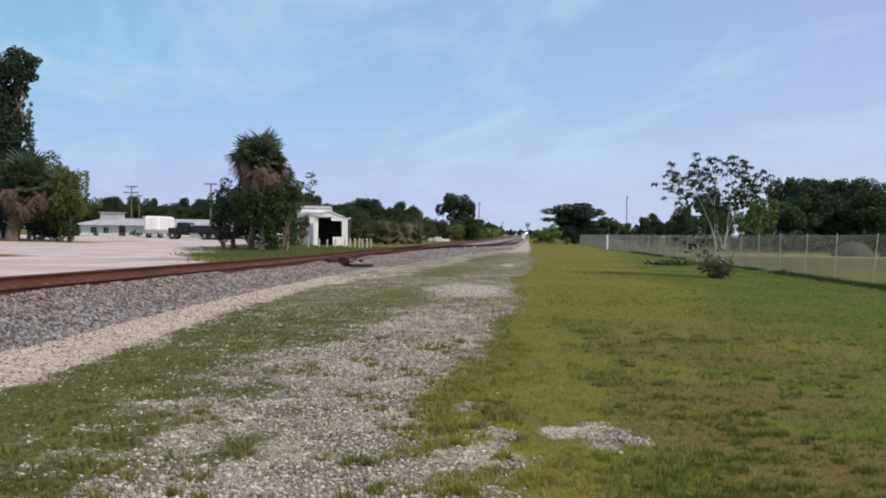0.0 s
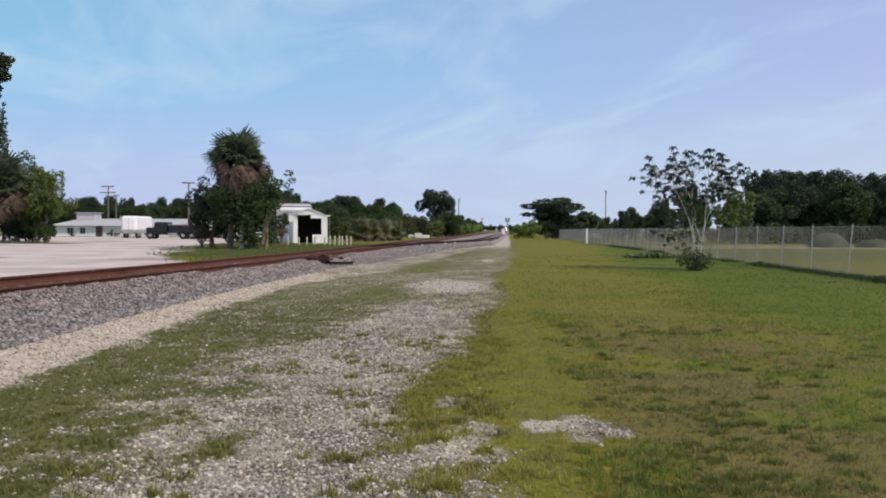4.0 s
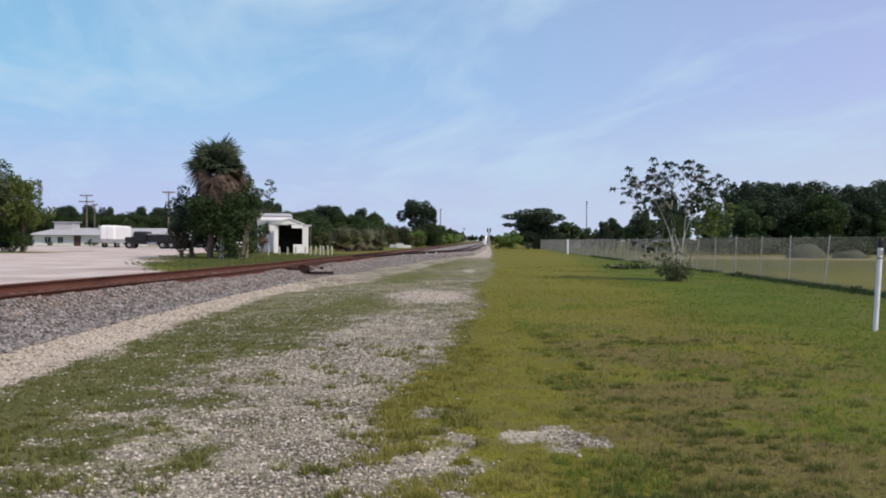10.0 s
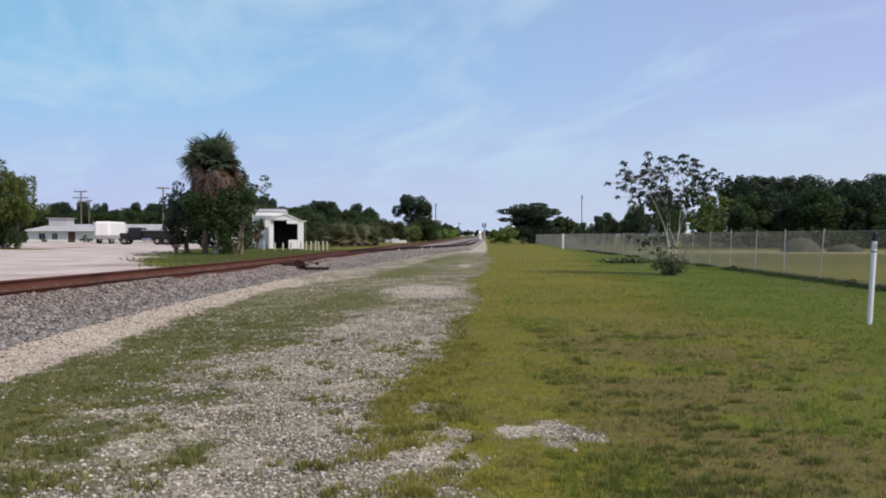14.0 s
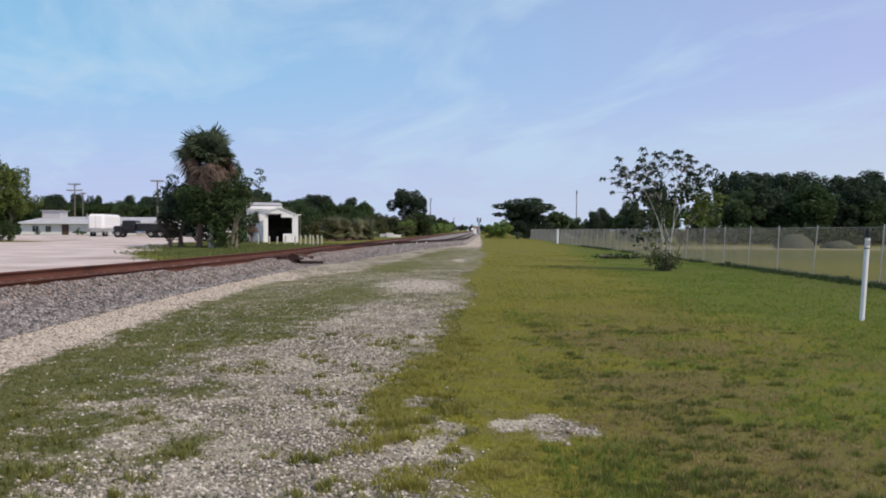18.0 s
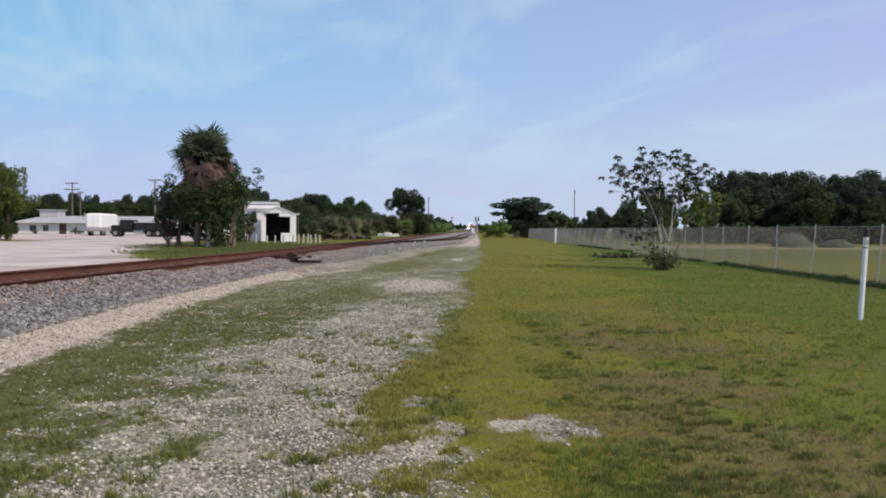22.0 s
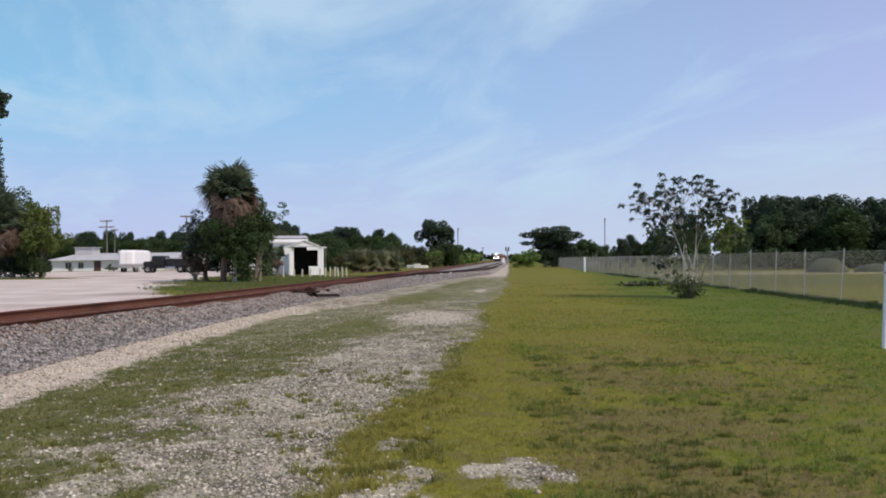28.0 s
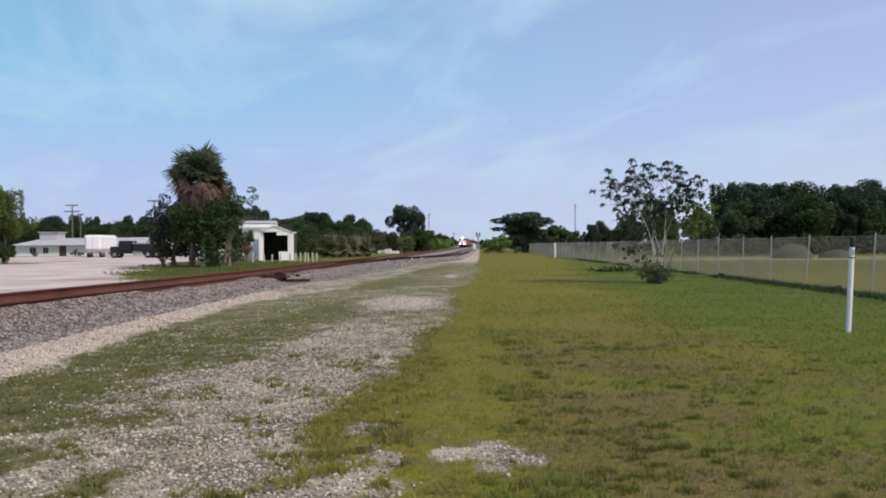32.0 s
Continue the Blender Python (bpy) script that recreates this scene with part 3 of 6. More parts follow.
def build_ground():
    xs = spaced(-2600, 2600, -6.5, 4.5, 0.09, 1.035)
    ys = spaced(-300, 3200, 4.0, 27.0, 0.09, 1.022)
    X, Y = np.meshgrid(xs, ys)
    x, y = X.ravel(), Y.ravel()
    z = ground_z(x, y) + 0.012 * (fractal(x, y, 0.5, 41) - 0.5)
    nx, ny = len(xs), len(ys)
    i = np.arange(nx * ny).reshape(ny, nx)
    f = np.stack([i[:-1, :-1], i[:-1, 1:], i[1:, 1:], i[1:, :-1]], -1).reshape(-1, 4)
    me = mesh_np("ground", np.stack([x, y, z], 1), f, ground_material(), True)
    left = smooth(-10, -11.5, x)
    grass = np.maximum(cover(x, y) * (1 - left), left)
    inside = smooth(0.4, -0.4, x - tan_edge(y) + 1.0 * (fractal(x, y, 0.9, 51) - 0.5) + 0.6 * (fractal(x, y, 0.25, 53) - 0.5)) * (x > -12)
    tan = np.maximum(inside * smooth(33, 24, y), 0.72 * smooth(60, 92, y) * smooth(0.5, -0.5, x - path_edge(y)) * (x > -6))
    tan = np.maximum(tan, 0.75 * pale_spots(x, y) * (x < path_edge(y) + 0.3))
    grass = grass * (1 - 0.9 * inside)
    lot = smooth(1.5, -1.5, x - lot_edge(y) + 5 * (fractal(x, y, 7, 61) - 0.5)) * smooth(16, 24, y) * smooth(150, 136, y)
    lot = lot * (1 - 0.95 * np.exp(-(((x + 55) / 14) ** 2 + ((y - 82) / 5) ** 2) ** 2)) * (1 - 0.9 * np.exp(-(((x + 31) / 6) ** 2 + ((y - 40) / 4) ** 2) ** 2))
    field = smooth(13.2, 14.5, x)
    sand = 0.42 * smooth(72, 80, y + 1.5 * (fractal(x, y, 6, 63) - 0.5)) * smooth(103, 94, y) * field * smooth(130, 80, x)
    straw = 0.3 * smooth(48, 56, y) * smooth(82, 76, y) * field
    green = np.clip(smooth(3.0, 5.5, x - 0.05 * y + 3 * (fractal(x, y, 6, 71) - 0.5)) * smooth(13.5, 12.5, x) * (0.45 + 0.55 * smooth(8, 20, y)) + 0.5 * smooth(0.9, 2.4, x + 1.2 * (fractal(x, y, 1.6, 74) - 0.5)) * smooth(13, 7.5, y) + smooth(-12, -14, x) * 0.4 + 0.12 * smooth(12.5, 13.5, x), 0, 1)
    for key, v in (("dry", np.maximum(0.65 * dry(x, y), straw)), ("grass", grass), ("field", 0.9 * field * smooth(80, 70, y) * smooth(42, 54, y)), ("tan", tan), ("lot", np.maximum(lot, sand)), ("green", green), ("weedy", smooth(0.5, -0.4, x - path_edge(y) + 0.6 * (fractal(x, y, 1.1, 73) - 0.5)) * (x > -11))):
        a = me.attributes.new(key, "FLOAT", "POINT")
        a.data.foreach_set("value", v.astype(np.float32))
    return tagged(new("ground", me), "mown grass, limestone gravel and pale shell sand", "ground", kind="structure")


build_ground()


# ---- railway ----
def heap(x, y):
    """Ballast lying unevenly high along the outer side of the near rail."""
    return 0.11 * smooth(0.30, 0.62, fractal(y, 0 * y, 1.7, 91)) * np.exp(-((x - rail_x(y) - 0.3) / 0.22) ** 2) * smooth(46, 40, y) * smooth(0.8, 1.6, np.abs(y - 32.7))


def ballast_bed():
    ys = np.concatenate([np.arange(-20, 40, 0.25), np.arange(40, 130, 0.8), np.geomspace(131, 1600, 60)])
    rows = []
    for y in ys:
        xr, z, toe = float(rail_x(y)), float(rail_z(y)), float(toe_edge(y))
        right = max(xr + 0.5, float(siding_x(y)) + 0.5 if y > 46 else -99)
        toe = max(toe, right + 0.45)
        foot = 0.13 * float(smooth(45, 30, y))
        prof = [(toe, foot - 0.06), (toe - 0.12, foot + 0.03), (right + 0.45 * (toe - right), 0.55 * z + 0.45 * foot), (right + 0.1, z - 0.03), (right - 0.3, z + 0.005), (xr + 0.12, z + 0.0),
                (xr - 0.7, z - 0.03), (xr - 1.35, z - 0.02), (xr - 2.3, z + 0.0), (xr - 2.9, z * 0.6), (xr - 3.6, 0.1), (xr - 4.0, -0.05)]
        rows.append([(x, y, zz) for x, zz in prof])
    v = np.array(rows)
    # finer across
    t = np.linspace(0, v.shape[1] - 1, 45)
    k = np.minimum(t.astype(int), v.shape[1] - 2)
    w = (t - k)[None, :, None]
    v = v[:, k] * (1 - w) + v[:, k + 1] * w
    near = smooth(60, 30, v[..., 1])
    v[..., 2] += 0.05 * (value_noise(v[..., 0], v[..., 1], 0.22, 5) - 0.5) * near
    v[..., 2] += heap(v[..., 0], v[..., 1])
    ny, nx = v.shape[:2]
    i = np.arange(nx * ny).reshape(ny, nx)
    f = np.stack([i[:-1, :-1], i[1:, :-1], i[1:, 1:], i[:-1, 1:]], -1).reshape(-1, 4)
    m = mat("ballast", (0.19, 0.166, 0.15), (0.37, 0.328, 0.298), 0.9, 7.0, 24.0, 1.0)
    me = mesh_np("ballast_bed", v.reshape(-1, 3), f[:, ::-1], m)
    return tagged(new("ballast_bed", me), "bank of grey crushed-stone railway ballast", "ballast", kind="structure")


RAIL_OUTLINE = ((-0.075, 0), (0.075, 0), (0.075, 0.012), (0.02, 0.03), (0.009, 0.05), (0.009, 0.14), (0.037, 0.152), (0.037, 0.182), (0.028, 0.19),
                (-0.028, 0.19), (-0.037, 0.182), (-0.037, 0.152), (-0.009, 0.14), (-0.009, 0.05), (-0.02, 0.03), (-0.075, 0.012))


def sweep_rail(xf, zf, ys, material=M_RUST):
    o = np.array(RAIL_OUTLINE)
    v = np.array([[(xf(y) + a, y, zf(y) + c) for a, c in o] for y in ys], float)
    n, k = v.shape[:2]
    i = np.arange(n * k).reshape(n, k)
    f = [(i[r, c], i[r, (c + 1) % k], i[r + 1, (c + 1) % k], i[r + 1, c]) for r in range(n - 1) for c in range(k)]
    return mesh_np("rail", v.reshape(-1, 3), f, material)


def rails():
    ys_main = np.concatenate([np.arange(-20, 130, 3.0), np.geomspace(131, 1600, 40)])
    main = thing("railway_track", "rusty steel railway track on grey stone ballast", "railway track", kind="structure")
    part("rail", sweep_rail(rail_x, rail_z, ys_main), None, main)
    part("rail", sweep_rail(lambda y: rail_x(y) - 1.51, lambda y: rail_z(y) + 0.05, ys_main), None, main)
    side = thing("siding_track", "rusty siding track branching off past the switch", "railway track", kind="structure")
    ys_side = np.concatenate([np.arange(46, 130, 2.0), np.geomspace(131, 700, 25)])
    part("rail", sweep_rail(siding_x, rail_z, ys_side, M_RUST_DARK), None, side)
    part("rail", sweep_rail(lambda y: siding_x(y) - 1.51, rail_z, ys_side[4:], M_RUST_DARK), None, side)
    tie = box(bmesh.new(), -1.98, 0.47, -0.11, 0.11, -0.13, 0.0, 0.012)
    me = bpy.data.meshes.new("tie")
    tie.to_mesh(me)
    tie.free()
    me.materials.append(M_TIE)
    y = 4.0
    while y < 70:
        part("tie", me, None, main, at=pose(float(rail_x(y)) + rng.uniform(-0.05, 0.05), y, float(rail_z(y)) + 0.004, 0, 0, rng.uniform(-1, 1)))
        y += 0.52
    y = 72.0
    while y < 140:
        part("tie", me, None, side, at=pose(float(siding_x(y)), y, float(rail_z(y)) + 0.006))
        y += 0.6


def switch_stand():
    y = 32.7
    x, z = float(rail_x(y)), float(rail_z(y))
    s = thing("switch_stand", "low rusty ground-throw switch stand on old timbers", "switch stand", at=pose(x, y, z))
    for dy in (-0.34, 0.34):
        part("head_timber", box(bmesh.new(), -0.2, 0.8, dy - 0.09, dy + 0.09, -0.2, 0.0, 0.015), M_TIE_DARK, s)
    part("long_timber", box(bmesh.new(), 0.3, 1.8, 0.0, 0.1, -0.14, -0.03, 0.015), M_TIE_DARK, s)
    part("base_plate", box(bmesh.new(), 0.3, 0.95, -0.42, 0.42, 0.02, 0.08, 0.008), M_RUST_DARK, s)
    gear = bmesh.new()
    prism(gear, ((0.42, 0.08), (0.86, 0.08), (0.80, 0.2), (0.68, 0.25), (0.54, 0.24), (0.45, 0.17)), -0.17, 0.17)
    housing = part("gear_housing", gear, M_RUST_DARK, s)
    part("housing_cap", cyl(bmesh.new(), (0.64, 0, 0.24), (0.64, 0, 0.31), 0.09, 0.06, 12), M_RUST, housing)
    part("lever", cyl(bmesh.new(), (0.85, -0.05, 0.2), (1.35, -0.3, 0.13), 0.022, 0.018), M_RUST, s)
    part("lever_weight", cyl(bmesh.new(), (1.35, -0.3, 0.13), (1.47, -0.36, 0.12), 0.05), M_RUST_DARK, s)
    part("throw_rod", cyl(bmesh.new(), (-0.9, 0, 0.08), (0.55, 0, 0.12), 0.02), M_RUST, s)
    part("heel_block", box(bmesh.new(), 0.08, 0.28, -0.5, -0.1, 0.02, 0.16, 0.03), M_RUST_DARK, s)
    part("heel_block", box(bmesh.new(), 0.08, 0.28, 0.15, 0.55, 0.02, 0.14, 0.03), M_RUST_DARK, s)


ballast_bed()
rails()
switch_stand()


# ---- fence ----
FENCE_STEP, FENCE_H = 3.55, 1.85


def fence_x(y):
    return bezel((-40, 20, 40, 110, 260, 600), (12.6, 12.35, 12.2, 10.9, 9.6, 8.5), y)


def chain_link(width, height):
    """Crossed wires of one bay, in the plane x = 0, along y."""
    step, r = 0.075, 0.0020
    vs, fs = [], []
    for sgn in (1, -1):
        for c in np.arange(-height, width, step):
            # y = c + t or y = width - (c + t), z = t
            t0, t1 = max(0.0, -c), min(height, width - c)
            if t1 - t0 < 0.02:
                continue
            a = np.array([0.0, c + t0, t0])
            b = np.array([0.0, c + t1, t1])
            if sgn < 0:
                a[1], b[1] = width - a[1], width - b[1]
            side = np.array([0, 0.7071, -0.7071 * sgn]) * r * 1.2
            out = np.array([r * 1.4, 0, 0])
            o = len(vs)
            vs += [a + side, a - side * 0.5 + out, a - side * 0.5 - out, b + side, b - side * 0.5 + out, b - side * 0.5 - out]
            fs += [(o, o + 1, o + 4, o + 3), (o + 1, o + 2, o + 5, o + 4), (o + 2, o, o + 3, o + 5)]
    return mesh_np("chain_link", vs, fs, M_WIRE)


def fence():
    f = thing("chain_link_fence", "galvanised chain-link fence with slightly leaning steel posts", "fence")
    link = chain_link(FENCE_STEP, FENCE_H - 0.06)
    bm = cyl(bmesh.new(), (0, 0, -0.3), (0, 0, FENCE_H + 0.03), 0.023, sides=10)
    post = bpy.data.meshes.new("post")
    bmesh.ops.create_uvsphere(bm, u_segments=10, v_segments=5, radius=0.029, matrix=Matrix.Translation((0, 0, FENCE_H + 0.03)))
    bm.to_mesh(post)
    bm.free()
    post.materials.append(M_GALV)
    rail = bpy.data.meshes.new("top_wire")
    bm = cyl(bmesh.new(), (0, 0, FENCE_H - 0.06), (0, FENCE_STEP, FENCE_H - 0.06), 0.005, sides=6)
    cyl(bm, (0, 0, 0.08), (0, FENCE_STEP, 0.08), 0.005, sides=5)
    bm.to_mesh(rail)
    bm.free()
    rail.materials.append(M_GALV)
    r = np.random.default_rng(3)
    ys = [26.05 - FENCE_STEP * k for k in range(6, 0, -1)] + [26.05] + [31.05 + FENCE_STEP * k for k in range(56)]
    for y, y2 in zip(ys, ys[1:]):
        x, x2 = float(fence_x(y)), float(fence_x(y2))
        z = float(ground_z(x, y))
        turn = math.degrees(math.atan2(x - x2, y2 - y))
        lean = 2.6 + r.uniform(-1.4, 1.6) + 1.6 * (y < 33)
        part("post", post, None, f, at=pose(x, y, z, r.uniform(-0.8, 0.8), lean, turn))
        bay = pose(x + 0.03, y, z + 0.03, 0, 2.6, turn) @ Matrix.Diagonal((1, (y2 - y) / FENCE_STEP, 1, 1))
        part("chain_link", link, None, f, at=bay)
        part("top_wire", rail, None, f, at=bay)


fence()


def marker_post():
    p = thing("marker_post", "white plastic utility marker post with a black cap", "marker post", at=pose(7.21, 15.9, float(ground_z(7.21, 15.9)), 0, 3.0, 0))
    part("tube", cyl(bmesh.new(), (0, 0, -0.3), (0, 0, 1.56), 0.047, sides=16), M_WHITE_POLE, p)
    bm = cyl(bmesh.new(), (0, 0, 1.55), (0, 0, 1.68), 0.052, 0.05, sides=16)
    cyl(bm, (0, 0, 1.68), (0, 0, 1.73), 0.05, 0.03, sides=16)
    part("cap", bm, M_BLACK, p, "black dome cap")
    part("collar", cyl(bmesh.new(), (0, 0, 1.345), (0, 0, 1.365), 0.0495, sides=16), M_BLACK, p, "dark band")
    part("sticker", box(bmesh.new(), -0.03, 0.03, -0.0515, -0.044, 1.41, 1.5), M_GALV, p, "grey faded sticker")
    q = thing("marker_post", "white round post standing before the chain-link fence", "marker post", at=pose(9.9, 104, float(ground_z(9.9, 104))))
    part("tube", cyl(bmesh.new(), (0, 0, -0.3), (0, 0, 1.75), 0.13, sides=12), M_WHITE_POLE, q)
    part("cap", cyl(bmesh.new(), (0, 0, 1.75), (0, 0, 1.82), 0.135, 0.07, sides=12), M_WHITE_POLE, q)


marker_post()


def earth_mounds():
    m = mat("grassy_spoil", (0.050, 0.058, 0.034), (0.105, 0.105, 0.066), 0.95, 0.8, 9, 0.6)
    for x, y, rx, ry, h, seed in ((32.9, 88, 2.0, 2.4, 1.6, 181), (37.8, 89, 1.8, 2.2, 0.95, 182)):
        u, w = np.meshgrid(np.linspace(-1.1, 1.1, 34), np.linspace(-1.1, 1.1, 34))
        d = np.sqrt(u * u + w * w)
        z = h * np.sqrt(np.clip(1 - d * d, 0, 1)) ** 1.3 + 0.22 * (fractal(u * rx, w * ry, 0.9, seed) - 0.5) * (d < 1) - 0.12
        i = np.arange(34 * 34).reshape(34, 34)
        f = np.stack([i[:-1, :-1], i[:-1, 1:], i[1:, 1:], i[1:, :-1]], -1).reshape(-1, 4)
        ob = new("earth_mound", mesh_np("earth_mound", np.stack([u * rx, w * ry, z], -1).reshape(-1, 3), f, m, True))
        ob.matrix_basis = pose(x, y, float(ground_z(x, y)))
        tagged(ob, "low overgrown mound of soil in the field", "mound", "mounds in the field")


earth_mounds()


# ---- trees ----
def limb_tubes(base, height, r0, tips, seed, sides=7):
    """A trunk and limbs towards tips; returns (trunk mesh data, limb mesh data list)."""
    r = np.random.default_rng(seed)
    top = np.array([base[0] + r.normal(0, 0.04) * height, base[1] + r.normal(0, 0.04) * height, height])
    k = np.linspace(0, 1, 6)
    pts = np.array(base) + (top - np.array(base)) * k[:, None] + r.normal(0, 0.015 * height, (6, 3)) * (k[:, None] > 0)
    trunk = tube(pts, r0 * (1 - 0.55 * k) * (1 + 0.5 * (k == 0)), sides)
    limbs = []
    for tip in tips:
        s = pts[int(r.integers(3, 6))]
        j = np.linspace(0, 1, 5)
        mid = s + (np.array(tip) - s) * j[:, None]
        mid[:, 2] += 0.12 * height * np.sin(j * math.pi) * r.uniform(0.2, 1)
        mid[1:4] += r.normal(0, 0.03 * height, (3, 3))
        limbs.append(tube(mid, r0 * 0.5 * (1 - 0.8 * j), 6))
    return trunk, limbs


def crown_spec(rx, ry, rz, z, count, seed, flat=1.0):
    r = np.random.default_rng(seed)
    out = []
    for _ in range(count):
        d = r.normal(size=3)
        d /= np.linalg.norm(d)
        k = r.uniform(0.3, 0.92)
        s = r.uniform(0.2, 0.46) * (1.12 - 0.3 * k)
        out.append((d[0] * k * rx, d[1] * k * ry, z + d[2] * k * rz, s * rx, s * ry, s * rz * flat * r.uniform(0.8, 1.2)))
    return out


def tree(label, height, rx, ry, crown_low, leaf_mat, seed, at, leaf_size=0.28, density=9, count=26, trunk_r=0.22, flat=1.0, bark=None, category="tree", group=""):
    t = thing("tree", label, category, at=at, group=group)
    rz = (height - crown_low) / 2
    zc = crown_low + rz
    spec = crown_spec(rx, ry, rz, zc, count, seed, flat)
    tips = [s[:3] for s in spec[:8]]
    trunk, limbs = limb_tubes((0, 0, -0.2), max(crown_low + rz * 0.7, height * 0.4), trunk_r, tips, seed)
    part("trunk", mesh_np("trunk", *trunk, bark or M_BARK, True), None, t)
    for v, f in limbs:
        part("limb", mesh_np("limb", v, f, bark or M_BARK, True), None, t)
    c = clumps(spec, density, seed)
    c = c[c[:, 2] > 0.05]
    part("crown", mesh_np("crown", *leaves(c, leaf_size, seed=seed), leaf_mat), None, t)
    return t


def fan_frond(n=24, length=1.0, droop=0.25, seed=0):
    """A costapalmate palm leaf: stalk along x, then a pleated fan."""
    r = np.random.default_rng(seed)
    vs, fs = [], []
    st = length * 0.8

    def quad(a, b, c, d):
        o = len(vs)
        vs.extend((a, b, c, d))
        fs.append((o, o + 1, o + 2, o + 3))

    quad((0, -0.02, 0), (st, -0.015, 0.02), (st, 0.015, 0.02), (0, 0.02, 0))
    for i in range(n):
        a = radians(-125 + 250 * i / (n - 1))
        ln = length * (0.85 - 0.2 * abs(a) / 2.2) * r.uniform(0.85, 1.08)
        w = 1.3 * length / n
        d = np.array([math.cos(a), math.sin(a), 0.0])
        s = np.array([-math.sin(a), math.cos(a), 0.0])
        o = np.array([st, 0, 0.02])
        mid = o + d * ln * 0.6 + (0, 0, 0.05 * ln)
        tip = o + d * ln + (0, 0, -droop * ln * r.uniform(0.6, 1.5))
        end = 0.3 * w
        quad(o - s * 0.01, mid - s * w, mid + s * w, o + s * 0.01)
        quad(mid - s * w, tip - s * end, tip + s * end, mid + s * w)
    return np.array(vs, float), np.array(fs)


def turn_np(v, m):
    m = np.array(m)
    return v @ m[:3, :3].T + m[:3, 3]


def cabbage_palm(label, height, head_r, at, seed, dead=26, green=46, trunk_r=0.19, lean=0.4, fronds=M_FROND, low=-20, dry_to=4):
    r = np.random.default_rng(seed)
    p = thing("palm_tree", label, "palm tree", at=at)
    k = np.linspace(0, 1, 9)
    pts = np.stack([lean * k ** 1.6, 0.1 * np.sin(k * 3), -0.2 + (height + 0.2) * k], 1)
    part("trunk", mesh_np("trunk", *tube(pts, trunk_r * (1.25 - 0.3 * k + 0.25 * (k > 0.8)), 10), M_BARK_PALM, True), None, p)
    top = pts[-1]
    boots = []
    for _ in range(40):
        a = r.uniform(0, 6.28)
        z = height * r.uniform(0.72, 1.0)
        c = np.array([np.interp(z, pts[:, 2], pts[:, 0]), 0, z])
        d = np.array([math.cos(a), math.sin(a), 0.9])
        boots.append(tube([c + d * 0.1, c + d * 0.42], [0.05, 0.02], 4))
    part("boot_collar", mesh_np("boot_collar", *join(boots), M_BARK_PALM), None, p)
    live, old = [], []
    for i in range(green):
        el = r.uniform(24, 88) if i % 3 else r.uniform(low, 28)
        v, f = fan_frond(24, head_r * 0.54 * r.uniform(0.62, 1.1) * (0.84 + 0.32 * math.sin(radians(max(el, 0)))), 0.1 + 0.2 * r.random(), seed * 100 + i)
        live.append((turn_np(v, pose(*(top + (0, 0, 0.1)), 0, -el, r.uniform(0, 360)) @ pose(0, 0, 0, r.uniform(-48, 48), 0, 0)), f))
    for i in range(dead):
        el = r.uniform(-78, dry_to)
        v, f = fan_frond(26, head_r * 0.48 * r.uniform(0.6, 1.1), 0.5, seed * 200 + i)
        old.append((turn_np(v, pose(*(top - (0, 0, 0.15)), 0, -el, r.uniform(0, 360)) @ pose(0, 0, 0, r.uniform(-60, 60), 0, 0)), f))
    part("crown", mesh_np("crown", *join(live), fronds), None, p)
    if old:
        part("skirt", mesh_np("skirt", *join(old), M_FROND_DEAD), None, p, "hanging dead brown fronds")
    return p


def bush(label, rx, ry, h, leaf_mat, seed, at, leaf_size=0.22, density=14, count=14, group=""):
    b = thing("bush", label, "bush", at=at, group=group)
    r = np.random.default_rng(seed)
    stems = []
    for _ in range(6):
        a = r.uniform(0, 6.28)
        tip = np.array([math.cos(a) * rx * 0.6, math.sin(a) * ry * 0.6, h * r.uniform(0.5, 0.8)])
        stems.append(tube([tip * (0.05, 0.05, 0) - (0, 0, 0.15), tip * (0.5, 0.5, 0.6), tip], [0.05, 0.035, 0.01], 5))
    for v, f in stems:
        part("stem", mesh_np("stem", v, f, M_BARK), None, b)
    c = clumps(crown_spec(rx, ry, h * 0.5, h * 0.5, count, seed), density, seed)
    c = c[c[:, 2] > 0.02]
    part("foliage", mesh_np("foliage", *leaves(c, leaf_size, seed=seed), leaf_mat), None, b)
    return b


def gz(x, y):
    return float(ground_z(x, y))


def at_ground(x, y, turn=0, scale=1.0, sink=0.0):
    return pose(x, y, gz(x, y) - sink, 0, 0, turn) @ Matrix.Scale(scale, 4)


SWAYING = []


